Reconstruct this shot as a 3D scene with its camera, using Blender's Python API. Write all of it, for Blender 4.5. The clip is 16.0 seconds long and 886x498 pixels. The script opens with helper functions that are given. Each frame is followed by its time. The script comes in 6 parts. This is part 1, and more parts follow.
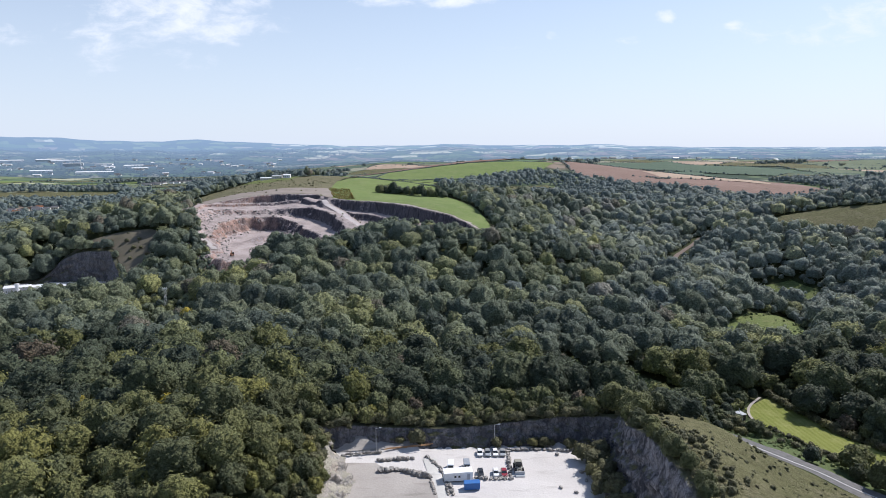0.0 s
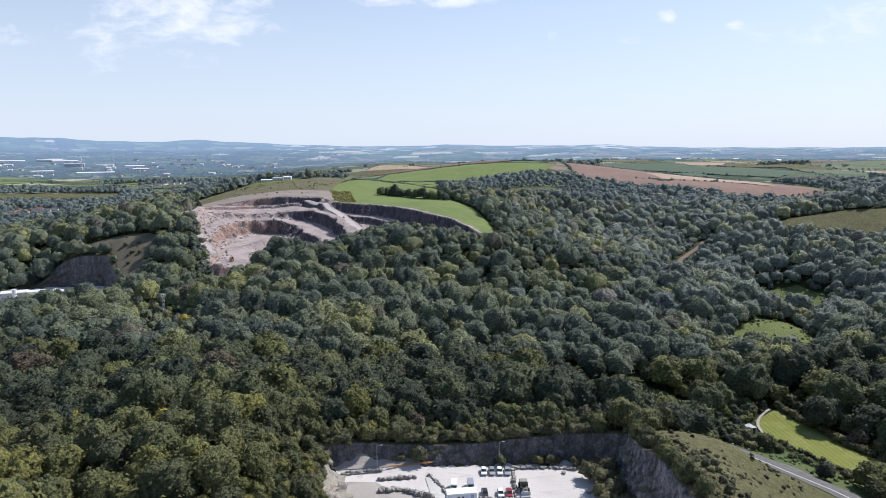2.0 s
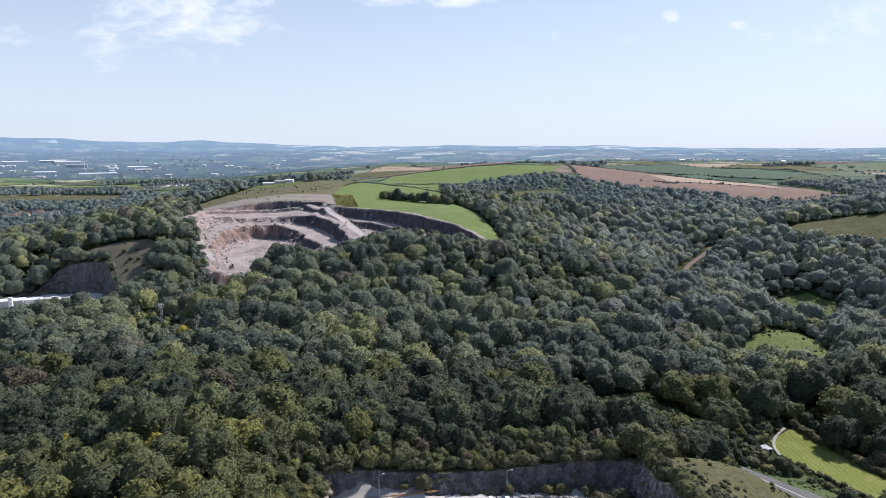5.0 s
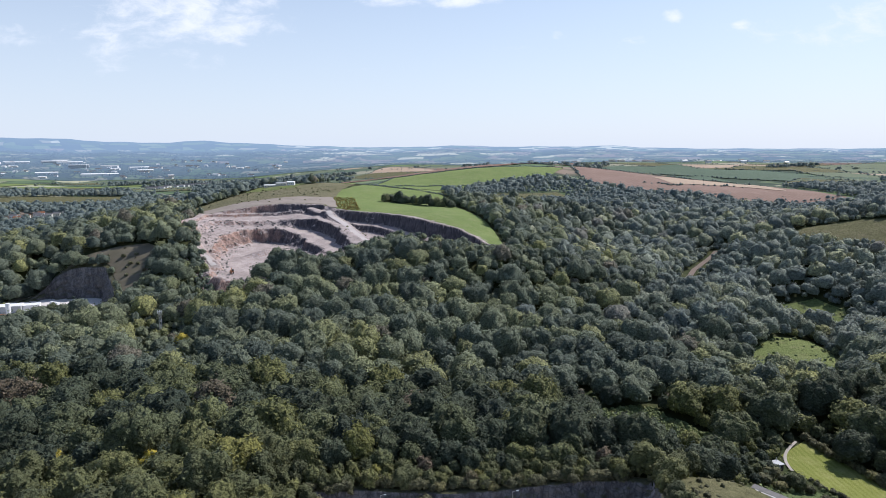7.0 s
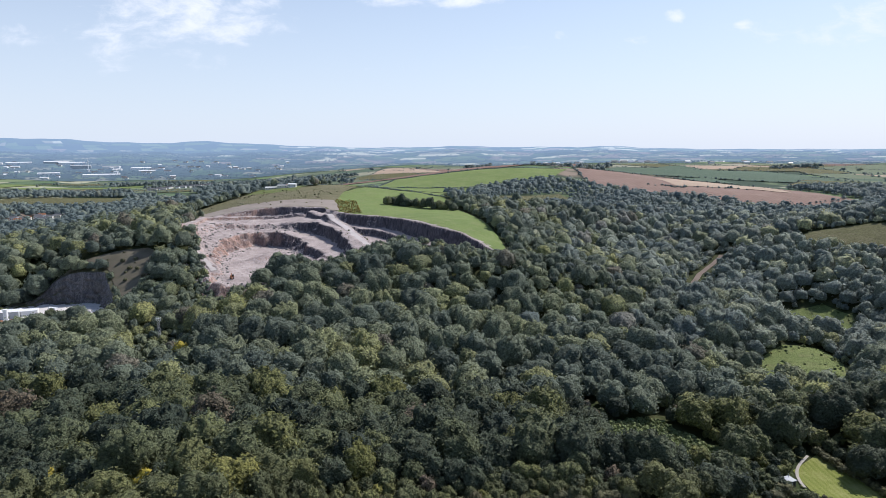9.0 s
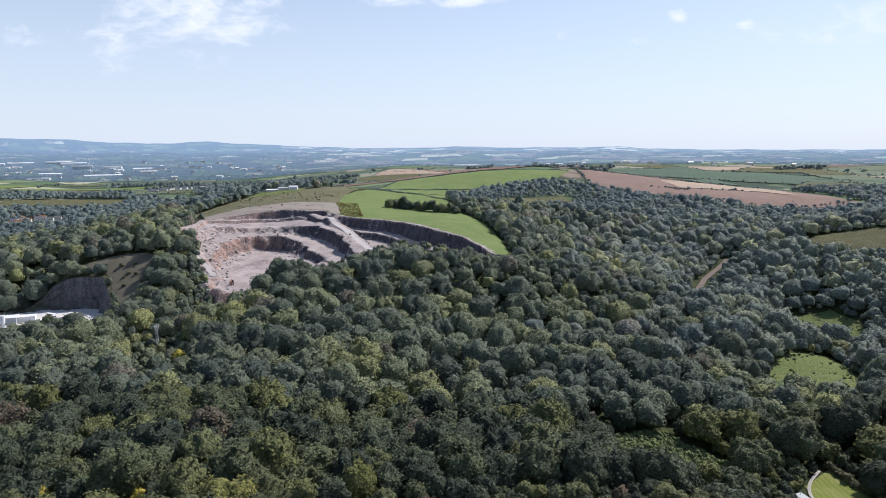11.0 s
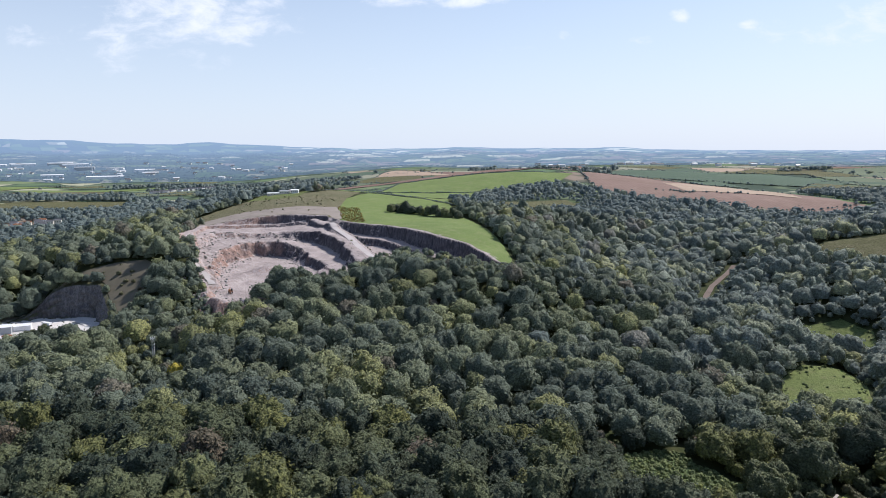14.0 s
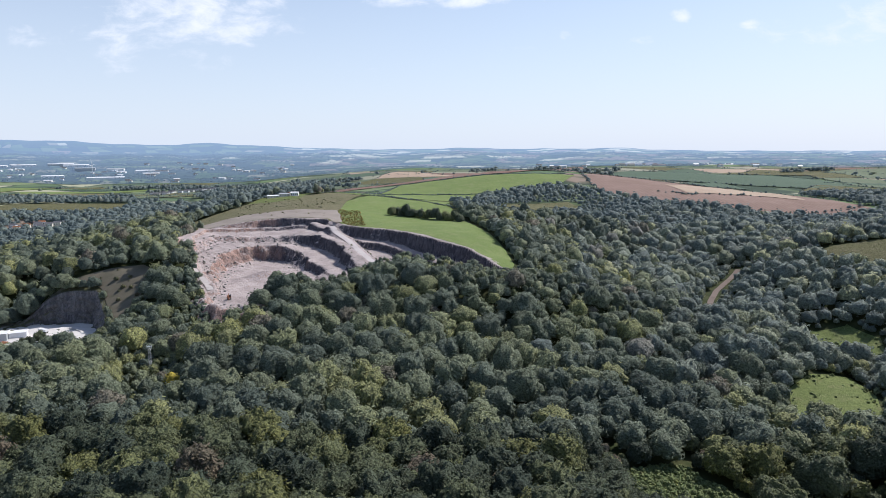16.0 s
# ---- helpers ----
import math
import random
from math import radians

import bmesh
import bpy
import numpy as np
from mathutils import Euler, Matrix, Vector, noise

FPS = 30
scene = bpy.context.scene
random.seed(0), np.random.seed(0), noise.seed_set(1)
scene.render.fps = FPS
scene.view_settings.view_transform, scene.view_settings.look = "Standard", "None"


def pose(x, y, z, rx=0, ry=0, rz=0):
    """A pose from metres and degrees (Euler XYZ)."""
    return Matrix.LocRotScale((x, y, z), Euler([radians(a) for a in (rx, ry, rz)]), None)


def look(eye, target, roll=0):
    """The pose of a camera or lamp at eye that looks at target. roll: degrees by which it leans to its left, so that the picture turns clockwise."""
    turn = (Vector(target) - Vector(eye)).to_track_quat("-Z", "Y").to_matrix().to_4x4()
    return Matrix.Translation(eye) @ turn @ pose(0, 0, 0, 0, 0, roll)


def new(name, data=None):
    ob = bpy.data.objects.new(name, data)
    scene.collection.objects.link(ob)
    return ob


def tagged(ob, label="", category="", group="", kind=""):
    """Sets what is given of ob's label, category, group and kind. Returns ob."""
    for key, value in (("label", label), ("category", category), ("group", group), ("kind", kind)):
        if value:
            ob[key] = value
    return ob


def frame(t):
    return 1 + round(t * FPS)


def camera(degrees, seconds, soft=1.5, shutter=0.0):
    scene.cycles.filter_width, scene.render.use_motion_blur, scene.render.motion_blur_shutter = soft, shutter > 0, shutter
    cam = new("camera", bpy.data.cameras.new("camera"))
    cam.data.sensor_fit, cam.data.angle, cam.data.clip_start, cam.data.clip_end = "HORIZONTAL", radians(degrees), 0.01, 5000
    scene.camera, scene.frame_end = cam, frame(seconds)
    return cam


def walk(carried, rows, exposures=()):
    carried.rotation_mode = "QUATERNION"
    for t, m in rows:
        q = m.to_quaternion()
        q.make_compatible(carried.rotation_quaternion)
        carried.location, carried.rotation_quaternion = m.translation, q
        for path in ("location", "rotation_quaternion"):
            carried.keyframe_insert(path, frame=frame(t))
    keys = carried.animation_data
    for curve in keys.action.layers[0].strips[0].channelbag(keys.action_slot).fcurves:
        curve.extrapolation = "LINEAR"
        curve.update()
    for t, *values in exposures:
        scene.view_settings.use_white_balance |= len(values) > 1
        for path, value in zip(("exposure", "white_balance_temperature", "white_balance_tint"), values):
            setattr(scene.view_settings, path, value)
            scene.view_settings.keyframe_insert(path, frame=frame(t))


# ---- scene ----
import collections

# the flight: a slow climb straight ahead, turning a little to the left
cam = camera(68.0, 16.0, soft=0.8)
FLIGHT = [
    (0.0, 0.0, 0.0, 99.0, -8.755, 0.346, 0.0),
    (1.0, -0.26, 3.43, 100.41, -8.757, 0.345, 0.054),
    (2.0, -0.52, 6.88, 101.84, -8.759, 0.342, 0.117),
    (3.0, -0.8, 10.33, 103.28, -8.76, 0.337, 0.188),
    (4.0, -1.09, 13.8, 104.74, -8.762, 0.332, 0.265),
    (5.0, -1.37, 17.28, 106.2, -8.763, 0.326, 0.347),
    (6.0, -1.66, 20.76, 107.68, -8.763, 0.32, 0.432),
    (7.0, -1.95, 24.25, 109.16, -8.763, 0.314, 0.519),
    (8.0, -2.23, 27.75, 110.64, -8.763, 0.308, 0.606),
    (9.0, -2.5, 31.26, 112.13, -8.762, 0.304, 0.692),
    (10.0, -2.76, 34.78, 113.62, -8.761, 0.3, 0.775),
    (11.0, -3.0, 38.3, 115.11, -8.759, 0.298, 0.854),
    (12.0, -3.23, 41.83, 116.59, -8.756, 0.298, 0.926),
    (13.0, -3.44, 45.36, 118.07, -8.753, 0.301, 0.992),
    (14.0, -3.63, 48.9, 119.55, -8.749, 0.306, 1.048),
    (15.0, -3.79, 52.45, 121.01, -8.744, 0.314, 1.094),
    (16.0, -3.92, 56.0, 122.47, -8.738, 0.326, 1.128),
]
walk(cam, [(t, pose(x, y, z, 90 + pitch, roll, yaw)) for t, x, y, z, pitch, roll, yaw in FLIGHT],
     exposures=[(0.0, 0.3, 6350, 13), (16.0, 0.3, 6350, 13)])

# ---- light ----
SUN_AZ, SUN_EL = radians(52), radians(47)      # to the right of straight ahead, and up
world = bpy.data.worlds.new("sky")
scene.world = world
world.use_nodes = True
nt = world.node_tree
nt.nodes.clear()
N = nt.nodes.new
sky = N("ShaderNodeTexSky")
sky.sky_type, sky.sun_disc = "NISHITA", False
sky.sun_elevation, sky.sun_rotation = SUN_EL, SUN_AZ
sky.altitude, sky.air_density, sky.dust_density, sky.ozone_density = 120, 1.0, 0.6, 1.5
coord = N("ShaderNodeTexCoord")
split = N("ShaderNodeSeparateXYZ")
nt.links.new(coord.outputs["Generated"], split.inputs[0])


def sky_math(op, a, b=None, clamp=False):
    n = N("ShaderNodeMath")
    n.operation, n.use_clamp = op, clamp
    for i, v in enumerate((a, b)):
        if isinstance(v, (int, float)):
            n.inputs[i].default_value = v
        elif v is not None:
            nt.links.new(v, n.inputs[i])
    return n.outputs[0]


# thin summer cloud: broken puffs in loose drifts, each drift at sideways / forwards, up / forwards, its half sizes and weight
DRIFTS = [(-0.375, 0.195, 0.155, 0.060, 1.0), (-0.49, 0.155, 0.12, 0.045, 0.72), (-0.63, 0.168, 0.06, 0.020, 0.8), (-0.35, 0.135, 0.07, 0.022, 0.62), (-0.01, 0.212, 0.14, 0.012, 1.0),
          (-0.17, 0.118, 0.11, 0.012, 0.55), (0.55, 0.165, 0.14, 0.022, 0.85), (0.63, 0.187, 0.07, 0.028, 1.0), (0.325, 0.188, 0.020, 0.012, 0.85), (0.428, 0.174, 0.018, 0.009, 0.75),
          (0.163, 0.160, 0.014, 0.010, 0.65), (0.09, 0.144, 0.045, 0.006, 0.6), (0.27, 0.155, 0.03, 0.009, 0.55)]
ahead = sky_math("MAXIMUM", split.outputs[1], 0.05)
across, upward = sky_math("DIVIDE", split.outputs[0], ahead), sky_math("DIVIDE", split.outputs[2], ahead)
flat = N("ShaderNodeCombineXYZ")
nt.links.new(across, flat.inputs[0])
nt.links.new(sky_math("MULTIPLY", upward, 2.2), flat.inputs[1])
wisps = N("ShaderNodeTexNoise")
wisps.inputs["Scale"].default_value, wisps.inputs["Detail"].default_value = 17.0, 8
wisps.inputs["Roughness"].default_value, wisps.inputs["Distortion"].default_value = 0.62, 0.35
nt.links.new(flat.outputs[0], wisps.inputs["Vector"])
drift = None
for a, b, wide, tall, weight in DRIFTS:
    p = sky_math("DIVIDE", sky_math("SUBTRACT", across, a), wide)
    q = sky_math("DIVIDE", sky_math("SUBTRACT", upward, b), tall)
    far = sky_math("ADD", sky_math("MULTIPLY", p, p), sky_math("MULTIPLY", q, q))
    one = sky_math("DIVIDE", weight, sky_math("ADD", 1.0, sky_math("MULTIPLY", far, far)))
    drift = one if drift is None else sky_math("MAXIMUM", drift, one)
ramp = N("ShaderNodeMapRange")
ramp.interpolation_type = "SMOOTHSTEP"
ramp.inputs["From Min"].default_value, ramp.inputs["From Max"].default_value = 0.82, 1.28
nt.links.new(sky_math("ADD", sky_math("MULTIPLY", drift, 0.5), sky_math("MULTIPLY", wisps.outputs["Fac"], 1.1)), ramp.inputs["Value"])
veil = sky_math("MULTIPLY", ramp.outputs[0], 0.95)
mix = N("ShaderNodeMix")
mix.data_type = "RGBA"
nt.links.new(veil, mix.inputs["Factor"])
nt.links.new(sky.outputs[0], mix.inputs["A"])
mix.inputs["B"].default_value = (9.0, 9.1, 9.3, 1)
back = N("ShaderNodeBackground")
back.inputs["Strength"].default_value = 0.104
# summer haze: the sky pales towards the horizon
pale = N("ShaderNodeMapRange")
pale.inputs["From Min"].default_value, pale.inputs["From Max"].default_value = 0.0, 0.42
pale.inputs["To Min"].default_value, pale.inputs["To Max"].default_value = 0.86, 0.05
nt.links.new(split.outputs[2], pale.inputs["Value"])
haze = N("ShaderNodeMix")
haze.data_type = "RGBA"
nt.links.new(pale.outputs[0], haze.inputs["Factor"])
nt.links.new(mix.outputs["Result"], haze.inputs["A"])
haze.inputs["B"].default_value = (5.75, 6.6, 7.85, 1)
nt.links.new(haze.outputs["Result"], back.inputs["Color"])
nt.links.new(back.outputs[0], N("ShaderNodeOutputWorld").inputs[0])
sun = new("sun", bpy.data.lights.new("sun", "SUN"))
sun.data.energy, sun.data.angle, sun.data.color = 4.2, radians(0.55), (1, 0.96, 0.90)
to_sun = Vector((math.sin(SUN_AZ) * math.cos(SUN_EL), math.cos(SUN_AZ) * math.cos(SUN_EL), math.sin(SUN_EL)))
sun.matrix_world = look(to_sun * 900, (0, 0, 0))

# ---- materials ----


class Nodes:
    """Short hand for a node material."""

    def __init__(self, name, rough=0.9, spec=0.2):
        self.mat = bpy.data.materials.new(name)
        self.mat.use_nodes = True
        self.nt = self.mat.node_tree
        self.bsdf = self.nt.nodes["Principled BSDF"]
        self.bsdf.inputs["Roughness"].default_value = rough
        self.bsdf.inputs["Specular IOR Level"].default_value = spec
        self.place = self.nt.nodes.new("ShaderNodeNewGeometry").outputs["Position"]

    def node(self, kind, **inputs):
        n = self.nt.nodes.new(kind)
        for key, v in inputs.items():
            self.put(v, n.inputs[key.replace("_", " ")])
        return n

    def put(self, v, socket):
        if isinstance(v, bpy.types.NodeSocket):
            self.nt.links.new(v, socket)
        else:
            socket.default_value = (*v, 1) if isinstance(v, tuple) and len(v) == 3 and socket.type == "RGBA" else v

    def stretched(self, x, y, z, of=None):
        n = self.node("ShaderNodeVectorMath")
        n.operation = "MULTIPLY"
        self.put(of or self.place, n.inputs[0])
        n.inputs[1].default_value = (x, y, z)
        return n.outputs[0]

    def noise(self, scale, detail=4, rough=0.55, of=None):
        return self.node("ShaderNodeTexNoise", Vector=of or self.place, Scale=scale, Detail=detail, Roughness=rough).outputs["Fac"]

    def span(self, v, low, high, to=(0.0, 1.0)):
        n = self.node("ShaderNodeMapRange")
        self.put(v, n.inputs["Value"])
        for key, x in zip(("From Min", "From Max", "To Min", "To Max"), (low, high, *to)):
            n.inputs[key].default_value = x
        return n.outputs[0]

    def blend(self, fac, a, b, how="MIX"):
        n = self.nt.nodes.new("ShaderNodeMix")
        n.data_type, n.blend_type = "RGBA", how
        self.put(fac, n.inputs["Factor"])
        self.put(a, n.inputs["A"])
        self.put(b, n.inputs["B"])
        return n.outputs["Result"]

    def math(self, op, a, b=0.0):
        n = self.nt.nodes.new("ShaderNodeMath")
        n.operation = op
        self.put(a, n.inputs[0])
        self.put(b, n.inputs[1])
        return n.outputs[0]

    def up(self):
        n = self.nt.nodes.new("ShaderNodeSeparateXYZ")
        self.nt.links.new(self.nt.nodes.new("ShaderNodeNewGeometry").outputs["Normal"], n.inputs[0])
        return n.outputs[2]

    def colour(self, v):
        self.put(v, self.bsdf.inputs["Base Color"])
        return self

    def bump(self, v, metres, strength=1.0):
        n = self.node("ShaderNodeBump", Height=v, Strength=strength, Distance=metres)
        self.nt.links.new(n.outputs[0], self.bsdf.inputs["Normal"])
        return self


def plain(name, rgb, rough=0.6, metal=0.0, spec=0.4):
    """Paint, plastic or metal, a little worn."""
    m = Nodes(name, rough, spec)
    m.bsdf.inputs["Metallic"].default_value = metal
    dirt = m.span(m.noise(1.3, 5), 0.35, 0.7, (0.0, 0.35))
    return m.colour(m.blend(dirt, rgb, tuple(c * 0.6 + 0.03 for c in rgb))).mat


def leaf_material(name, dark, mid, light, odd, grain=1.0, cluster=0.95):
    m = Nodes(name, 0.7, 0.2)
    tint = m.node("ShaderNodeAttribute")
    tint.attribute_name = "tint"
    obj = m.nt.nodes.new("ShaderNodeObjectInfo").outputs["Random"]
    lone = m.math("MULTIPLY", m.math("LESS_THAN", tint.outputs["Fac"], 0.001), 0.9)
    t = m.math("ADD", tint.outputs["Fac"], m.math("MULTIPLY", obj, lone))
    r = m.node("ShaderNodeValToRGB", Fac=t)
    e = r.color_ramp.elements
    e[0].position, e[0].color = 0.0, (*dark, 1)
    e[1].position, e[1].color = 1.0, (*odd, 1)
    for at, c in ((0.40, mid), (0.72, light), (0.90, (light[0] * 1.25, light[1] * 1.15, light[2] * 0.8)), (0.955, odd)):
        k = e.new(at)
        k.color = (*c, 1)
    leaf = m.nt.nodes.new("ShaderNodeNewGeometry").outputs["Random Per Island"]
    c = m.blend(m.span(leaf, 0, 1, (0.0, 0.45 * grain)), r.outputs[0], tuple(v * 0.5 for v in mid))
    c = m.blend(m.span(m.noise(0.012, 3), 0.4, 0.62, (0.0, 0.25)), c, tuple(v * k for v, k in zip(mid, (0.85, 0.95, 1.1))))
    # clusters of leaves; the shade in the gaps between is painted into the colour
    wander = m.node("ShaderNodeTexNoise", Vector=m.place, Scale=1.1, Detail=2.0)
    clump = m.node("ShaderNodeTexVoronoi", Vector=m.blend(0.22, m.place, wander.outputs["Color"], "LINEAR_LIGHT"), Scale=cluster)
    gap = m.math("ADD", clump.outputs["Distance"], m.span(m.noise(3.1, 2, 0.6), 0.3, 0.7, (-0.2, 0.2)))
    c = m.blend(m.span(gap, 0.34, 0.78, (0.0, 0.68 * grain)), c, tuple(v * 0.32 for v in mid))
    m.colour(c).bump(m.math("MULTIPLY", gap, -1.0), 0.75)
    glow = m.node("ShaderNodeBsdfTranslucent", Color=c)
    mixed = m.node("ShaderNodeMixShader", Fac=0.22)
    m.nt.links.new(m.bsdf.outputs[0], mixed.inputs[1])
    m.nt.links.new(glow.outputs[0], mixed.inputs[2])
    m.nt.links.new(mixed.outputs[0], m.nt.nodes["Material Output"].inputs[0])
    return m.mat


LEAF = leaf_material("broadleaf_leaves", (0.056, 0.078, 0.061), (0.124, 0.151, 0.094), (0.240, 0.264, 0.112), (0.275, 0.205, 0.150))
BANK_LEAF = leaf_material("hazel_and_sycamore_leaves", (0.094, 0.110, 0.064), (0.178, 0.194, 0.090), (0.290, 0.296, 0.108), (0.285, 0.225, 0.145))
# hill, valley and distant leaves: haze painted in, paler and bluer with distance
HILL_LEAF = leaf_material("hazed_hill_leaves", (0.118, 0.154, 0.132), (0.220, 0.260, 0.184), (0.345, 0.380, 0.205), (0.30, 0.255, 0.195))
VALLEY_LEAF = leaf_material("hazed_valley_leaves", (0.178, 0.224, 0.212), (0.300, 0.348, 0.290), (0.405, 0.448, 0.325), (0.34, 0.32, 0.27), 1.0, 0.75)
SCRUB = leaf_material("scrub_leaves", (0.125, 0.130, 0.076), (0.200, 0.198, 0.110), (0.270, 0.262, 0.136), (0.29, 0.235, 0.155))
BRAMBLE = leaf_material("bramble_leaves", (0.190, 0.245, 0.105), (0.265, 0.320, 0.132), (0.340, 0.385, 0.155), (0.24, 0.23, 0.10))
FAR_LEAF = leaf_material("hazed_distant_leaves", (0.135, 0.178, 0.176), (0.182, 0.228, 0.214), (0.235, 0.278, 0.240), (0.245, 0.265, 0.225), 0.5, 0.45)
GOLD_LEAF = plain("yellow_leaves", (0.33, 0.27, 0.03), 0.8)
bark = Nodes("bark", 0.95, 0.1)
BARK = bark.colour(bark.blend(bark.noise(3.0), (0.09, 0.075, 0.06), (0.19, 0.165, 0.135))).mat


def grass_material(name, a, b, dry, mow=0.0, tuss=0.15):
    m = Nodes(name, 0.95, 0.1)
    c = m.blend(m.span(m.noise(0.02, 5), 0.35, 0.65), a, b)
    c = m.blend(m.span(m.noise(0.09, 6, 0.65), 0.5, 0.75), c, dry)
    c = m.blend(m.span(m.noise(1.1, 3), 0.3, 0.7, (0.0, 0.4)), c, tuple(v * 0.6 for v in a))
    if mow:
        stripe = m.node("ShaderNodeTexWave", Vector=m.stretched(0.80, 0.60, 0.0), Scale=mow, Distortion=0.7, Detail=2.0)
        c = m.blend(m.span(stripe.outputs["Fac"], 0.2, 0.8, (0.0, 0.22)), c, dry)
    c = m.blend(m.span(m.noise(0.45, 5, 0.7), 0.42, 0.66, (0.0, tuss)), c, tuple(v * 0.45 for v in a))
    m.bump(m.noise(1.6, 4), 0.25 + tuss)
    return m.colour(c).mat


GRASS = grass_material("pasture", (0.155, 0.210, 0.072), (0.190, 0.245, 0.086), (0.235, 0.255, 0.125))
MOWN = grass_material("mown_meadow", (0.165, 0.195, 0.045), (0.20, 0.222, 0.055), (0.30, 0.30, 0.12), 0.16)
ROUGH = grass_material("rough_grass", (0.135, 0.135, 0.066), (0.165, 0.158, 0.082), (0.22, 0.195, 0.125), 0.0, 0.7)
WASTE_GRASS = grass_material("dry_waste_grass", (0.165, 0.160, 0.090), (0.20, 0.185, 0.115), (0.25, 0.215, 0.15), 0.0, 0.5)
GLADE_GRASS = grass_material("clearing_grass", (0.150, 0.190, 0.068), (0.190, 0.225, 0.080), (0.23, 0.215, 0.115), 0.0, 0.6)
BRACKEN = grass_material("bracken", (0.085, 0.125, 0.052), (0.115, 0.150, 0.062), (0.14, 0.15, 0.07))
# FAR_GRASS and FAR_CROP: haze put into the colour, duller than near fields
FAR_GRASS = grass_material("far_pasture", (0.135, 0.170, 0.110), (0.160, 0.195, 0.122), (0.20, 0.215, 0.155))
CROP = grass_material("pale_crop", (0.27, 0.275, 0.205), (0.31, 0.31, 0.235), (0.35, 0.34, 0.26), 0.1)
FAR_CROP = grass_material("far_green_crop", (0.085, 0.130, 0.092), (0.098, 0.142, 0.098), (0.125, 0.158, 0.112), 0.1)


def soil_material(name, a, b, pale, scale=0.12):
    m = Nodes(name, 0.97, 0.1)
    c = m.blend(m.span(m.noise(0.008, 4), 0.38, 0.62), a, b)
    c = m.blend(m.span(m.noise(0.05, 6, 0.65), 0.5, 0.75, (0.0, 0.7)), c, pale)
    lines = m.node("ShaderNodeTexWave", Vector=m.stretched(0.35, 0.94, 0.0), Scale=scale, Distortion=1.2, Detail=2.0)
    c = m.blend(m.span(lines.outputs["Fac"], 0.3, 0.9, (0.0, 0.28)), c, pale)
    return m.colour(c).bump(m.noise(0.8, 4), 0.2).mat


PLOUGH = soil_material("ploughed_red_soil", (0.195, 0.132, 0.108), (0.232, 0.160, 0.135), (0.29, 0.215, 0.175))
STUBBLE = soil_material("pale_stubble", (0.33, 0.245, 0.185), (0.38, 0.29, 0.22), (0.44, 0.36, 0.28))
DARK_SOIL = soil_material("dark_ploughed_soil", (0.17, 0.105, 0.085), (0.20, 0.13, 0.105), (0.25, 0.18, 0.145))


def stone_material(name, a, b, warm, dust, course=0.5, flat_dust=1.0, red_west=None):
    """Quarried limestone: vertical streaks on the faces, dust on the level."""
    m = Nodes(name, 0.92, 0.2)
    streak = m.noise(0.45, 6, 0.62, m.stretched(1, 1, 0.16))
    c = m.blend(m.span(streak, 0.40, 0.60), a, b)
    iron = m.span(m.noise(0.035, 4, 0.6), 0.50, 0.66, (0.0, 0.85))
    if red_west:
        # the west is iron-stained; the blue-grey east also carries its faces' painted shade
        way = m.nt.nodes.new("ShaderNodeSeparateXYZ")
        m.put(m.place, way.inputs[0])
        bed = m.math("ADD", m.math("ADD", way.outputs[0], m.math("MULTIPLY", way.outputs[1], 0.45)), m.span(m.noise(0.03, 4), 0.3, 0.7, (-35, 35)))
        iron = m.math("MULTIPLY", m.span(m.noise(0.05, 5, 0.65), 0.34, 0.52, (0.3, 0.95)), m.span(bed, red_west[0], red_west[1], (1.0, 0.06)))
    c = m.blend(iron, c, warm)
    cracks = m.node("ShaderNodeTexVoronoi", Vector=m.stretched(1, 1, 0.55), Scale=course)
    cracks.feature = "DISTANCE_TO_EDGE"
    c = m.blend(m.span(cracks.outputs["Distance"], 0.0, 0.07, (0.55, 0.0)), c, tuple(v * 0.35 for v in a))
    c = m.blend(m.span(m.noise(1.7, 4), 0.45, 0.7, (0.0, 0.45)), c, tuple(v * 0.55 for v in a))
    level = m.span(m.math("ADD", m.up(), m.span(m.noise(0.5, 4), 0.3, 0.7, (-0.2, 0.2))), *((0.72, 0.92) if red_west else (0.55, 0.9)), (0.0, flat_dust))
    pale = m.blend(m.span(m.noise(0.06, 6, 0.65), 0.4, 0.66), dust, tuple(v * 0.68 for v in dust))
    c = m.blend(level, c, pale)
    m.bump(m.math("ADD", m.noise(0.7, 6, 0.65, m.stretched(1, 1, 0.4)), m.math("MULTIPLY", cracks.outputs["Distance"], 0.6)), 0.9)
    return m.colour(c).mat


# face colours kept dark to paint in the shade on the pit's east side
PIT_STONE = stone_material("pit_limestone", (0.052, 0.052, 0.066), (0.130, 0.124, 0.140), (0.40, 0.262, 0.212), (0.42, 0.358, 0.342), 0.35, 1.0, (108, 150))
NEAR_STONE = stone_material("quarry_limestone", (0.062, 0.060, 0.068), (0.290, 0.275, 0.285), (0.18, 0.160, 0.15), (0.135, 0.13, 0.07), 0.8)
PALE_STONE = stone_material("pale_limestone", (0.24, 0.225, 0.21), (0.42, 0.395, 0.37), (0.40, 0.33, 0.27), (0.34, 0.32, 0.26), 0.8)
# the same limestone darkened: the shade on its faces is put into the colour
DARK_STONE = stone_material("shade_darkened_limestone", (0.100, 0.098, 0.108), (0.205, 0.197, 0.205), (0.13, 0.118, 0.105), (0.105, 0.105, 0.055), 0.6)


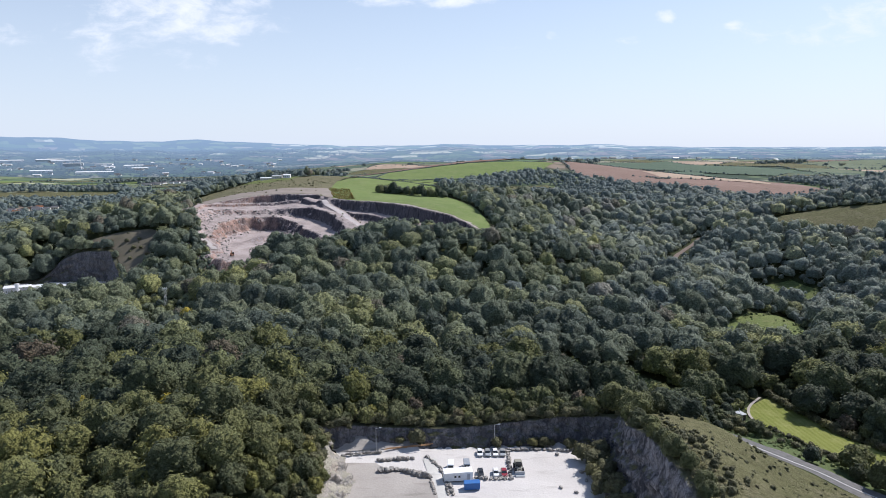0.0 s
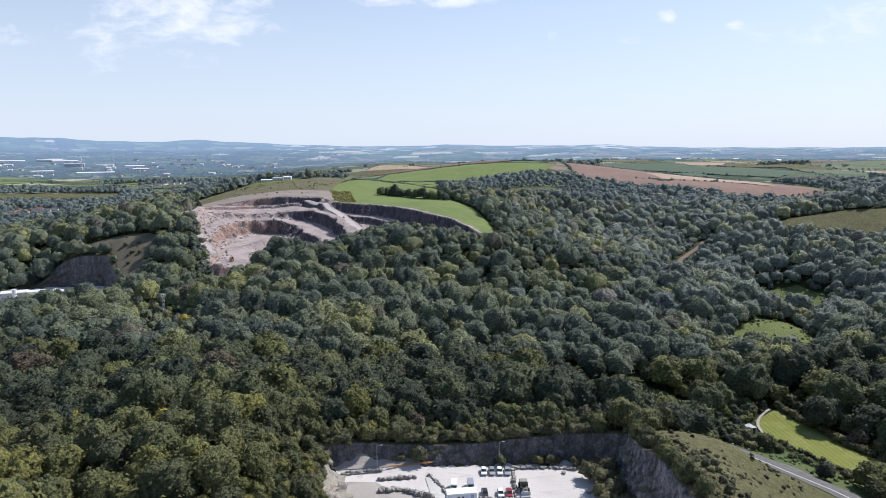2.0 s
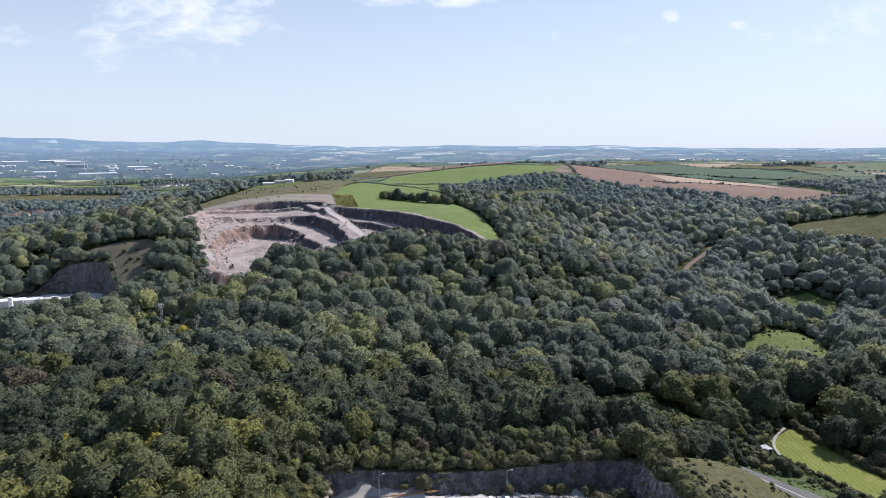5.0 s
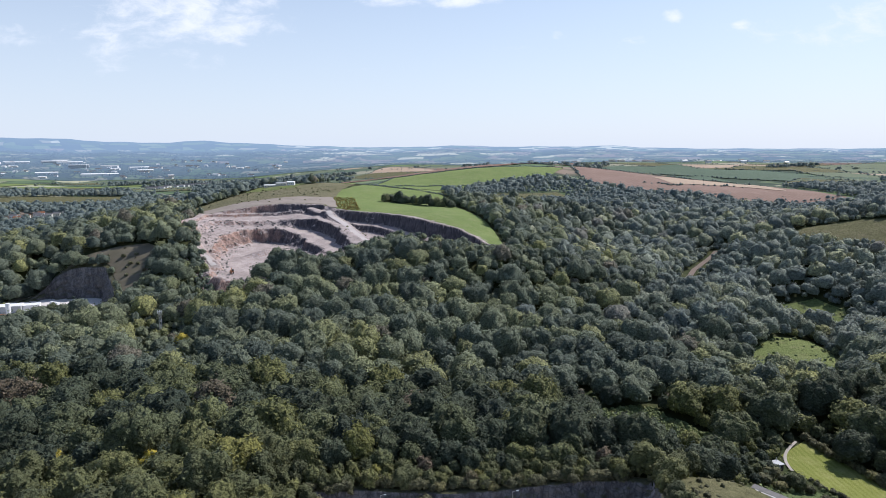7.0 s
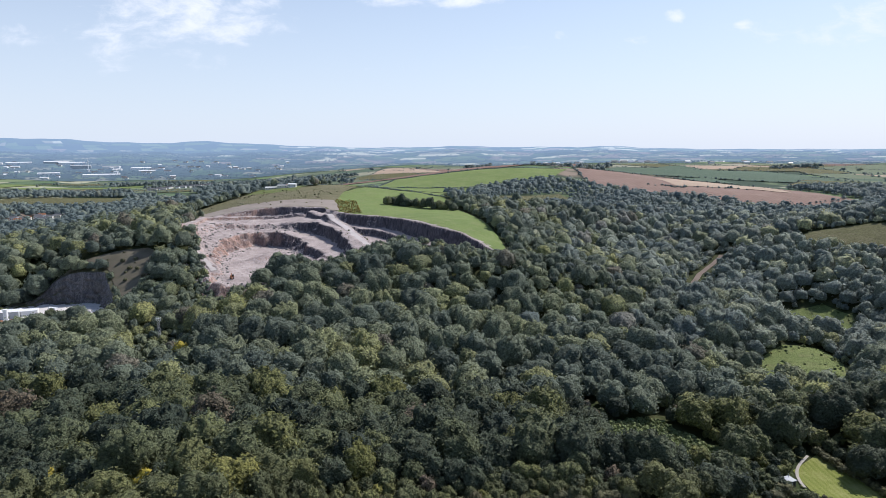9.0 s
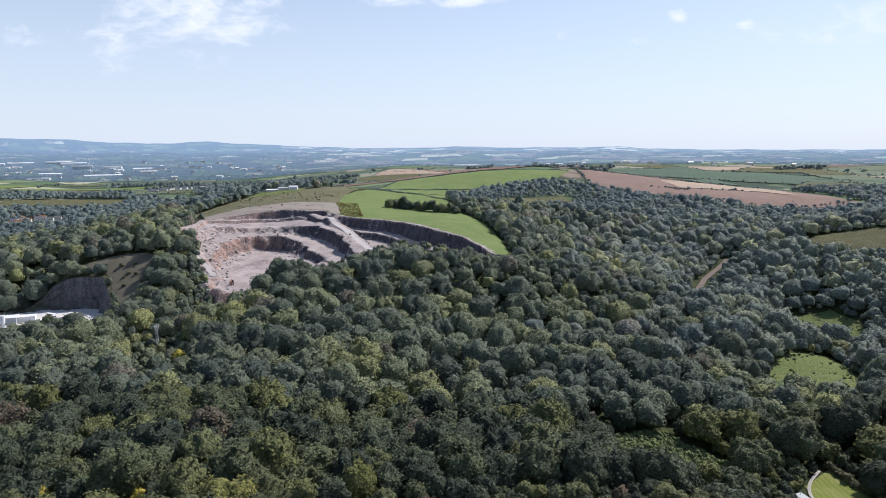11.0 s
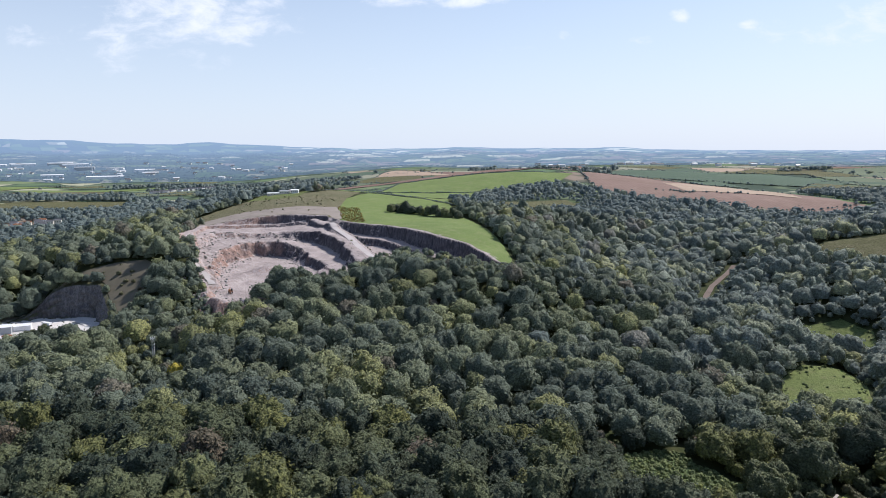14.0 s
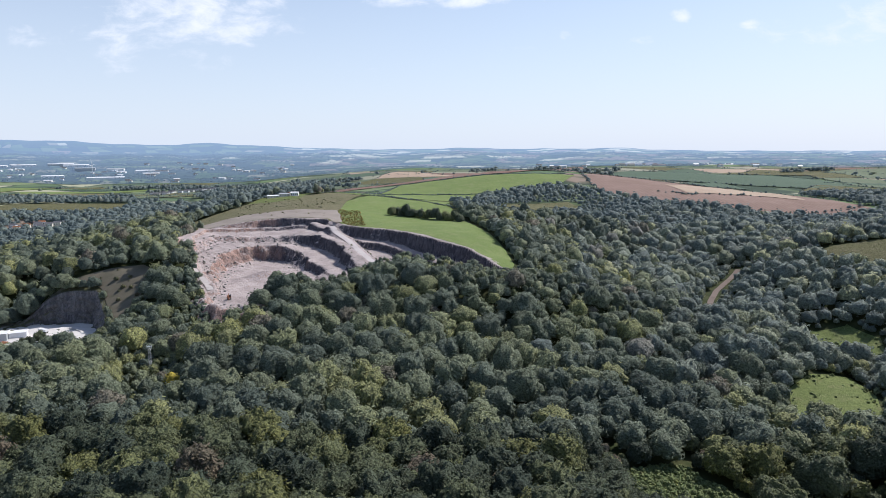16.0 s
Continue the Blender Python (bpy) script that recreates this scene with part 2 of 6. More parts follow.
def dust_material(name, a, b, dark):
    m = Nodes(name, 0.95, 0.15)
    c = m.blend(m.span(m.noise(0.05, 6, 0.6), 0.36, 0.64), a, b)
    ruts = m.noise(0.22, 6, 0.6, m.stretched(0.35, 1.2, 1))
    c = m.blend(m.span(ruts, 0.56, 0.72, (0.0, 0.75)), c, dark)
    c = m.blend(m.span(m.noise(2.2, 4), 0.45, 0.75, (0.0, 0.3)), c, dark)
    return m.colour(c).bump(m.noise(1.3, 5), 0.12).mat


DUST = dust_material("limestone_dust", (0.53, 0.505, 0.485), (0.62, 0.595, 0.575), (0.37, 0.345, 0.325))
HAUL_DUST = dust_material("haul_road_dust", (0.42, 0.385, 0.375), (0.48, 0.44, 0.43), (0.33, 0.30, 0.29))
SCREE = dust_material("brown_scree", (0.118, 0.106, 0.078), (0.16, 0.14, 0.108), (0.085, 0.09, 0.045))
RIM_DUST = dust_material("trodden_stone_dust", (0.25, 0.215, 0.19), (0.30, 0.26, 0.23), (0.19, 0.17, 0.12))
GREY_DUST = dust_material("grey_stone_dust", (0.33, 0.305, 0.28), (0.41, 0.38, 0.35), (0.23, 0.21, 0.19))
BOULDER = stone_material("boulder_stone", (0.20, 0.19, 0.185), (0.33, 0.315, 0.30), (0.28, 0.25, 0.22), (0.42, 0.40, 0.37), 0.9, 0.8)
asph = Nodes("worn_asphalt", 0.85, 0.3)
ASPHALT = asph.colour(asph.blend(asph.span(asph.noise(0.5, 6), 0.35, 0.7), (0.115, 0.112, 0.112), (0.165, 0.16, 0.157))).bump(asph.noise(9.0), 0.02).mat
WHITE_LINE = plain("road_paint", (0.72, 0.72, 0.70), 0.7)
PATH = dust_material("dirt_track", (0.150, 0.115, 0.100), (0.19, 0.15, 0.13), (0.10, 0.085, 0.065))


def ground_material():
    """Woodland floor near by, and beyond it small fields, copses and villages."""
    m = Nodes("open_country", 0.95, 0.1)
    near = m.blend(m.span(m.noise(0.09, 5), 0.4, 0.6), (0.030, 0.042, 0.016), (0.055, 0.060, 0.026))
    warp = m.node("ShaderNodeVectorMath")
    warp.operation = "ADD"
    m.put(m.stretched(0.85, 1.0, 0.0), warp.inputs[0])
    wob = m.node("ShaderNodeTexNoise", Vector=m.place, Scale=0.004, Detail=3.0)
    push = m.node("ShaderNodeVectorMath")
    push.operation = "MULTIPLY"
    m.put(wob.outputs["Color"], push.inputs[0])
    push.inputs[1].default_value = (120, 120, 0)
    m.put(push.outputs[0], warp.inputs[1])
    cells = m.node("ShaderNodeTexVoronoi", Vector=warp.outputs[0], Scale=0.0065)
    edges = m.node("ShaderNodeTexVoronoi", Vector=warp.outputs[0], Scale=0.0065)
    edges.feature = "DISTANCE_TO_EDGE"
    pick = m.nt.nodes.new("ShaderNodeSeparateColor")
    m.put(cells.outputs["Color"], pick.inputs[0])
    r = m.node("ShaderNodeValToRGB", Fac=pick.outputs[0])
    r.color_ramp.interpolation = "CONSTANT"
    e = r.color_ramp.elements
    e[0].position, e[0].color = 0.0, (0.13, 0.19, 0.09, 1)
    e[1].position, e[1].color = 0.82, (0.36, 0.36, 0.25, 1)
    for at, c in ((0.28, (0.105, 0.155, 0.085)), (0.45, (0.17, 0.215, 0.115)), (0.6, (0.065, 0.10, 0.065)), (0.72, (0.24, 0.19, 0.15))):
        e.new(at).color = (*c, 1)
    fields = m.blend(m.span(edges.outputs["Distance"], 0.03, 0.07, (0.85, 0.0)), r.outputs[0], (0.04, 0.062, 0.042))
    fields = m.blend(m.span(m.noise(0.0032, 5), 0.50, 0.56), fields, (0.045, 0.07, 0.048))
    way = m.nt.nodes.new("ShaderNodeSeparateXYZ")
    m.put(m.place, way.inputs[0])
    c = m.blend(m.span(way.outputs[1], 1050, 1150), near, fields)
    return m.colour(c).mat


COUNTRY = ground_material()


def backdrop_material(name, colours, grain=True):
    """Country and hills far off: a blue glow that grows with distance stands in for haze."""
    m = Nodes(name, 1.0, 0.0)
    tint = m.node("ShaderNodeAttribute")
    tint.attribute_name = "tint"
    r = m.node("ShaderNodeValToRGB", Fac=tint.outputs["Fac"])
    r.color_ramp.interpolation = "CONSTANT"
    e = r.color_ramp.elements
    e[0].position, e[0].color = 0.0, (*colours[0], 1)
    e[1].position, e[1].color = (len(colours) - 1) / len(colours), (*colours[-1], 1)
    for k, c in enumerate(colours[1:-1]):
        e.new((k + 1) / len(colours)).color = (*c, 1)
    c = r.outputs[0]
    if grain:
        c = m.blend(m.span(m.noise(0.012, 6, 0.68, m.stretched(0.35, 1.0, 0.0)), 0.46, 0.56, (0.0, 0.8)), c, (0.030, 0.046, 0.040))
    m.colour(c)
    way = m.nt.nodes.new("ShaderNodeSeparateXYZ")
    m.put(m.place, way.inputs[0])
    # haze added as blue emission on fields, trees and hills alike
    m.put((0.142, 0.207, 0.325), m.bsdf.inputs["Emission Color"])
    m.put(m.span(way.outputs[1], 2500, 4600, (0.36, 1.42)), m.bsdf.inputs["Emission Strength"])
    return m.mat


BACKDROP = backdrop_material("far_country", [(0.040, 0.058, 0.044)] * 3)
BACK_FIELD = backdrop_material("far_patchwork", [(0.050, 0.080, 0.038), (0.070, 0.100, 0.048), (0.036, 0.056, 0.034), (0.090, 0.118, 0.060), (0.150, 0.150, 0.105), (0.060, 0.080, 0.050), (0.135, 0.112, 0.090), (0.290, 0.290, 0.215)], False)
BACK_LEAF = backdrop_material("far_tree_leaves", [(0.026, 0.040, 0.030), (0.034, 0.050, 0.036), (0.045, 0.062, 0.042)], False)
WHITE = plain("white_sheeting", (0.78, 0.79, 0.80), 0.5)
GREY = plain("grey_sheeting", (0.42, 0.44, 0.46), 0.55)
SLATE = plain("slate_roof", (0.12, 0.12, 0.13), 0.7)
DARK = plain("dark_boards", (0.05, 0.045, 0.04), 0.8)
GLASS = plain("dark_glass", (0.02, 0.025, 0.03), 0.12, 0.0, 0.6)
RUBBER = plain("tyre_rubber", (0.025, 0.025, 0.025), 0.85)
STEEL = plain("galvanised_steel", (0.45, 0.46, 0.47), 0.45, 0.6)
BLUE = plain("blue_paint", (0.03, 0.14, 0.40), 0.45)
RED = plain("red_paint", (0.28, 0.02, 0.03), 0.3, 0.0, 0.6)
BLACK = plain("black_paint", (0.02, 0.02, 0.022), 0.3, 0.0, 0.6)
SILVER = plain("silver_paint", (0.50, 0.52, 0.53), 0.3, 0.5)
YELLOW = plain("dusty_machine_yellow", (0.30, 0.285, 0.235), 0.7)
ORANGE = plain("faded_orange_paint", (0.42, 0.24, 0.12), 0.7)
RUST = plain("rusty_steel", (0.26, 0.115, 0.06), 0.85)
CREAM = plain("pale_render", (0.66, 0.64, 0.58), 0.8)
CONCRETE = dust_material("concrete", (0.50, 0.49, 0.46), (0.58, 0.57, 0.54), (0.36, 0.35, 0.33))
# ---- the lie of the land ----
# hills and hollows: centre x, y, half widths along x, y, height
HILLS = [
    (-350, 632, 107, 102, 20.3), (-199, 642, 121, 163, 34.6), (1, 660, 110, 129, 28.5), (-107, 929, 368, 216, 46.8),
    (-259, 1138, 185, 195, 28.1), (114, 1486, 368, 304, 58.0), (485, 690, 160, 90, 36.0), (63, 148, 34, 64, 29.0),
    (-81, 210, 71, 59, 8.7), (23, 224, 59, 40, 8.2), (-106, 376, 262, 75, 12.8), (390, 1206, 249, 210, 18.4),
    (37, 537, 86, 60, 32.6), (314, 2072, 691, 493, 47.3), (926, 1181, 493, 753, 21.9), (-423, 846, 100, 120, 4.4), (-305, 570, 48, 24, 10.0), (93, 210, 22, 20, 8.5), (-64, 166, 30, 44, 10.0),
]
HOLLOWS = [
    (172, 592, 87, 84, -11.7), (278, 494, 54, 150, -20.8), (142, 283, 93, 81, -10.9), (-173, 377, 91, 84, -17.6),
    (133, 401, 146, 92, -22.8), (-710, 770, 256, 434, -29.5), (312, 533, 88, 77, -7.7), (-23, 342, 78, 75, -17.3),
    (-309, 516, 76, 60, -15.3), (214, 750, 109, 99, -24.1), (-438, 344, 251, 263, -16.6), (221, 161, 142, 131, -15.6),
    (47, 552, 48, 50, -13.9), (-15, 552, 45, 32, -11.0), (-310, 462, 55, 28, -7.0), (168, 240, 36, 40, -2.5), (-40, 890, 110, 80, -6.0), (-352, 566, 17, 24, -20.0), (-330, 455, 60, 26, -9.0), (560, 1060, 170, 90, -9.0),
]


def soft(v, low, high):
    v = np.clip((v - low) / (high - low), 0, 1)
    return v * v * (3 - 2 * v)


# the skyline, shaped to the camera's view: sideways over forwards, heights of the low hills before it and of its crest
SKY_U = (-0.90, -0.69, -0.573, -0.52, -0.46, -0.418, -0.37, -0.324, -0.237, -0.15, -0.06, 0.003, 0.09, 0.21, 0.245, 0.29, 0.35, 0.43, 0.60, 0.80)
SKY_MIDDLE = (93, 95, 96, 92, 90, 90, 88, 90, 94, 94, 95, 98, 95, 93, 92, 88, 84, 82, 80, 80)
SKY_CREST = (202, 198, 184, 164, 156, 156, 168, 152, 132, 117, 115, 124, 114, 114, 118, 104, 96, 92, 88, 88)


def land(x, y):
    """Height of the ground before quarrying; its far part is shaped to fit the camera's view."""
    x, y = np.asarray(x, float), np.asarray(y, float)
    z = np.full(np.broadcast(x, y).shape, -0.8)
    for cx, cy, sx, sy, h in HILLS + HOLLOWS:
        z = z + h * np.exp(-((x - cx) / sx) ** 2 - ((y - cy) / sy) ** 2)
    roll = 6 * np.sin(x / 240 + 1.3 * np.sin(y / 330)) * np.sin(y / 270 + 0.7) + 3 * np.sin(x / 97 + y / 131)
    z = z + roll * soft(y, 1250, 1500) * 0.6 + 0.5 * np.sin(x / 9.0 + 1.7 * np.sin(y / 13.0)) * np.sin(y / 11.0)
    # beyond the ridge a plain on the west and a low plateau on the east, and then a climb to the skyline, squeezed to
    # fit the view
    plateau = -12 + 54 * soft(x, -900, -150)
    z = z + (plateau + roll - z) * soft(y, 1500, 2150)
    u = x / np.maximum(y, 400)
    middle = np.interp(u, SKY_U, SKY_MIDDLE) + 3.0 * np.sin(u * 37 + 1) + 2.0 * np.sin(u * 83)
    crest = np.interp(u, SKY_U, SKY_CREST) + 1.6 * np.sin(u * 61) + 1.0 * np.sin(u * 143 + 2)
    plain = 26 + 9 * np.sin(x / 190 + 1.1 * np.sin(y / 160)) * np.sin(y / 105 + x / 420)
    z = z + (plain - z) * soft(y, 2750, 3500)
    z = z + (middle - 8 + 7 * np.sin(x / 150 + y / 90) * np.sin(y / 70) - z) * soft(y, 3250, 4150) * soft(4700 - y, 0, 250)
    z = np.where(y > 4150, middle - 8, z) * (y > 4150) + z * (y <= 4150)
    z = z + (crest - z) * soft(y, 4330, 4640)
    return z


def poly(*flat):
    return np.array(flat, float).reshape(-1, 2)


def within(p, x, y):
    """Metres inside the outline p (minus: outside), for arrays of x, y."""
    x, y = np.broadcast_arrays(np.asarray(x, float), np.asarray(y, float))
    best = np.full(x.shape, 1e9)
    odd = np.zeros(x.shape, bool)
    for (ax, ay), (bx, by) in zip(p, np.roll(p, -1, 0)):
        dx, dy = bx - ax, by - ay
        k = np.clip(((x - ax) * dx + (y - ay) * dy) / (dx * dx + dy * dy), 0, 1)
        best = np.minimum(best, np.hypot(x - ax - k * dx, y - ay - k * dy))
        if dy:
            odd ^= ((ay > y) != (by > y)) & (x < ax + dx * (y - ay) / dy)
    return np.where(odd, best, -best)


def beside(line, x, y):
    """Metres from the open line."""
    x, y = np.broadcast_arrays(np.asarray(x, float), np.asarray(y, float))
    best = np.full(x.shape, 1e9)
    for (ax, ay), (bx, by) in zip(line[:-1], line[1:]):
        dx, dy = bx - ax, by - ay
        k = np.clip(((x - ax) * dx + (y - ay) * dy) / (dx * dx + dy * dy), 0, 1)
        best = np.minimum(best, np.hypot(x - ax - k * dx, y - ay - k * dy))
    return best


def ripple(x, y, size, seed=0.0):
    """Uneven values between about -1 and 1."""
    x, y = np.asarray(x, float) / size, np.asarray(y, float) / size
    return (np.sin(x * 2.1 + seed + 1.7 * np.sin(y * 1.3 + seed)) + np.sin(y * 2.7 - seed * 2 + 1.4 * np.sin(x * 1.9))
            + 0.6 * np.sin(x * 5.3 + y * 4.1 + seed * 3) + 0.4 * np.sin(x * 9.7 - y * 11.3 + seed)) / 2.6


# outlines in plan
YARD = poly(-31, 96, -32, 160, -34, 184, -37, 196, -43, 206, -27, 210, 0, 210, 20, 211, 45, 213, 57, 206, 55, 190, 55, 170, 55, 140, 53, 96)
PIT_RIM = poly(-170, 484, -188, 520, -206, 560, -224, 600, -258, 640, -277, 690, -291, 740, -292, 780, -245, 793, -200, 795, -152, 784, -132, 748,
               -66, 706, -26, 654, 3, 626, 22, 590, 36, 560, 26, 552, 5, 575, -30, 594, -60, 598, -84, 574, -98, 556, -112, 546, -128, 560, -146, 540, -150, 492)
PIT_STEP = poly(-180, 490, -210, 530, -232, 600, -250, 650, -262, 700, -262, 738, -225, 738, -185, 738, -160, 728, -142, 714, -122, 680, -104, 640, -86, 600,
                -74, 550, -100, 510, -150, 480)
PIT_LOW = poly(-186, 500, -214, 590, -226, 655, -214, 702, -184, 706, -158, 682, -134, 640, -110, 600, -90, 556, -140, 485)
HAUL = poly(-160, 772, -138, 745, -112, 700, -92, 655, -75, 620, -55, 590, -40, 560)
WEST_TRACK = poly(-268, 690, -250, 640, -228, 600, -206, 570, -192, 545)
OLD_RIM = poly(-346, 480, -344, 540, -331, 552, -314, 555, -284, 553, -262, 520, -250, 494, -255, 470, -300, 470)
LEDGE = poly(-322, 558, -312, 560, -284, 558, -258, 522, -246, 500, -242, 512, -245, 545, -246, 572, -262, 584, -288, 577, -312, 568)
LANE = poly(106, 246, 112, 240, 118, 234, 125.5, 222.5, 131.5, 214, 137, 204, 147, 186, 163, 158, 190, 112)
MEADOW = poly(155, 300, 137, 285, 135, 266, 148, 240, 160, 216, 172, 190, 196, 190, 187, 222, 174, 243, 165, 262, 160, 282)
CLEAR_A = poly(174, 384, 188, 425, 214, 450, 246, 460, 240, 425, 216, 380, 192, 370)
CLEAR_B = poly(246, 510, 258, 550, 274, 566, 304, 564, 312, 536, 296, 500, 266, 502)
CLEAR_C = poly(60, 312, 72, 324, 86, 328, 97, 328, 101, 316, 108, 308, 117, 300, 108, 288, 90, 283, 74, 286, 62, 298)
TRACK = poly(199, 556, 204, 580, 214, 612, 234, 650, 264, 692, 284, 722)
SIDE_FIELD = poly(345, 704, 372, 706, 400, 692, 440, 672, 540, 700, 540, 620, 400, 622, 360, 652)
GREEN_NEAR = poly(-126, 751, -63, 709, -23, 657, 6, 629, 25, 593, 38, 563, 44, 590, 40, 640, 28, 720, 12, 800, -4, 880, -12, 940, -14, 994, -82, 983, -130, 1004, -150, 930, -146, 800)
GREEN_MID = poly(-230, 1130, -140, 1010, -82, 990, 10, 1010, 20, 1130, 30, 1230, -60, 1230, -150, 1210)
GREEN_FAR = poly(-150, 1240, -60, 1240, 60, 1236, 190, 1300, 240, 1420, 60, 1450, -120, 1430)
BROWN = poly(262, 1470, 480, 1560, 640, 1320, 680, 1150, 640, 1096, 556, 1080, 430, 1080, 298, 1135, 246, 1230)
GLADE = poly(52, 1000, 110, 1080, 176, 1120, 182, 1050, 168, 1000, 120, 960, 84, 944)
DARK_FIELD = poly(-330, 1500, -120, 1450, 120, 1470, 260, 1600, 60, 1720, -240, 1680)
CROP_FAR = poly(330, 1760, 520, 1650, 800, 1520, 1000, 1700, 900, 2000, 520, 2050)
WASTE = poly(-294, 784, -245, 797, -200, 799, -150, 788, -138, 756, -146, 800, -150, 930, -142, 1003, -190, 1062, -222, 1000, -300, 945, -330, 860, -310, 790)
FARM = poly(-292, 950, -222, 950, -220, 1040, -294, 1040)
HAMLET = poly(-785, 1130, -690, 1150, -690, 1230, -790, 1225)
VILLAGE = poly(-770, 1600, -640, 1600, -680, 2230, -800, 2240, -870, 1840)
STRIP = poly(684, 1140, 644, 1092, 556, 1076, 430, 1076, 400, 1060, 470, 1040, 580, 1058, 660, 1100)
WEST_STRIP = poly(-1000, 1340, -860, 1350, -700, 1385, -735, 1560, -880, 1545, -1020, 1520)
WEST_STRIP_FAR = poly(-1270, 1770, -1110, 1780, -985, 1810, -1000, 2000, -1130, 1975, -1300, 1950)
WEST_FIELD_FAR = poly(-1640, 2080, -1430, 2060, -1400, 2330, -1650, 2330)
WEST_FIELD = poly(-1345, 1990, -1200, 1925, -1060, 2040, -960, 2180, -1010, 2240, -1200, 2080, -1330, 2060)


def pit_height(x, y):
    """The stepped floor of the working pit."""
    jag = 2.8 * ripple(x, y, 13, 1) + 0.9 * ripple(x, y, 4.5, 2) + 0.3 * ripple(x, y, 1.9, 6)

    # blasted rubble lies in slopes on the west, sheer faces stand on the east
    loose = soft(-x - 0.25 * (y - 640) + 14 * ripple(x, y, 34, 6), 146, 166)

    def face(d, r, slope=0.0):
        # two lifts with a broken ledge between
        gap = 2.2 + 1.8 * ripple(x, y, 19, r)
        sheer = 0.55 * soft(d, 0, 1.2) + 0.45 * soft(d, gap, gap + 1.4)
        scree = np.clip((d + 1.2 * ripple(x, y, 6, r)) / 8, 0, 1)
        return sheer + (scree - sheer) * slope

    d0 = within(PIT_RIM, x, y) + jag * 0.6
    d1 = within(PIT_STEP, x, y) + jag
    d2 = within(PIT_LOW, x, y) + jag
    down = soft(y, 520, 700)
    bench = 19 + 15.5 * down + 0.7 * ripple(x, y, 23, 4)
    east = 18 + 13 * soft(y, 545, 740)
    right = soft(x + 0.62 * (y - 640), -88, -70)
    # the spur beside the haul road stands above the bench
    bench = bench + 4.0 * np.exp(-((x + 128 + 0.45 * (y - 690)) / 26) ** 2) * soft(y, 600, 660)
    top = bench * (1 - right) + east * right
    # a second step down below the long east face
    top = top - soft(within(PIT_RIM, x, y) + jag, 15, 17) * right * 6.5
    # a narrow ledge halfway along the west and north sides
    top = top - soft(d0 + 2.0 * ripple(x, y, 31, 9), 11, 12.5) * (1 - right) * 3.2 * down
    mid = 16 + 10.5 * down - 3.2 * soft(x, -175, -150) + 0.8 * ripple(x, y, 17, 7)
    z = land(x, y) + 0.3
    z = z + (top - z) * face(d0, 3)
    z = z + (mid - z) * face(d1, 5, loose)
    z = z + (12.5 - z) * face(d2, 8, loose)
    # scree at the foot of the low face
    z = z + 3.4 * np.exp(-((d2 - 5) / 4.5) ** 2) * soft(ripple(x, y, 16, 2), -0.2, 0.7) * soft(-x, 90, 130)
    # the haul road comes down as a ramp on the spur
    ramp_z = 18.5 + 0.128 * np.clip(y - 590, 0, 190)
    near = 1 - soft(beside(HAUL, x, y) + 0.4 * jag, 4.0, 8.0 + 7 * right)
    z = z + (ramp_z - z) * near
    # a second track along the west side, down to the floor
    near = 1 - soft(beside(WEST_TRACK, x, y), 4, 8)
    z = z + (15.5 + 20 * soft(y, 540, 690) - z) * near
    # heaps of stone on the floor
    z = z + 6.0 * np.exp(-((x + 168) / 15) ** 2 - ((y - 612) / 12) ** 2) + 4.5 * np.exp(-((x + 138) / 10) ** 2 - ((y - 738) / 7) ** 2) + 2.5 * np.exp(-((x + 190) / 9) ** 2 - ((y - 560) / 7) ** 2)
    return z + (0.16 + 0.22 * loose) * ripple(x, y, 5, 3) + (0.12 + 0.16 * loose) * ripple(x, y, 2.1, 5)


def ground_height(x, y):
    """What things stand on: the land, or the floor of a quarry."""
    z = land(x, y)
    z = np.where(within(PIT_RIM, x, y) > 0, pit_height(x, y), z)
    z = np.where(within(YARD, x, y) > 2, 0.0, z)
    return np.where(within(OLD_RIM, x, y) > 1, -11.5, z)


# ---- mesh helpers ----


def mesh_object(name, verts, faces, material, parent=None, smooth=False):
    me = bpy.data.meshes.new(name)
    me.from_pydata([tuple(v) for v in verts], [], [tuple(f) for f in faces])
    me.materials.append(material)
    if smooth:
        me.shade_smooth()
    ob = new(name, me)
    ob.parent = parent
    return ob


def array_mesh(name, verts, faces, material, tint=None, smooth=False):
    """A mesh from arrays; all faces have the same number of corners."""
    me = bpy.data.meshes.new(name)
    verts, faces = np.asarray(verts, np.float32), np.asarray(faces, np.int32)
    k = faces.shape[1]
    me.vertices.add(len(verts))
    me.vertices.foreach_set("co", verts.ravel())
    me.loops.add(faces.size)
    me.loops.foreach_set("vertex_index", faces.ravel())
    me.polygons.add(len(faces))
    me.polygons.foreach_set("loop_start", np.arange(0, faces.size, k, dtype=np.int32))
    me.materials.append(material)
    me.update(calc_edges=True)
    if tint is not None:
        at = me.attributes.new("tint", "FLOAT", "POINT")
        at.data.foreach_set("value", np.asarray(tint, np.float32))
    if smooth:
        me.shade_smooth()
    return me


def grid_faces(nx, ny):
    i = np.arange((nx - 1) * (ny - 1))
    a = i // (nx - 1) * nx + i % (nx - 1)
    return np.stack([a, a + 1, a + nx + 1, a + nx], 1)


def sheet(name, xs, ys, height, material, smooth=True, inside=None):
    X, Y = np.meshgrid(xs, ys)
    v = np.stack([X, Y, height(X, Y)], -1).reshape(-1, 3)
    f = grid_faces(len(xs), len(ys))
    if inside is not None:
        f = f[inside(X, Y).ravel()[f].all(1)]
    return new(name, array_mesh(name, v, f, material, smooth=smooth))


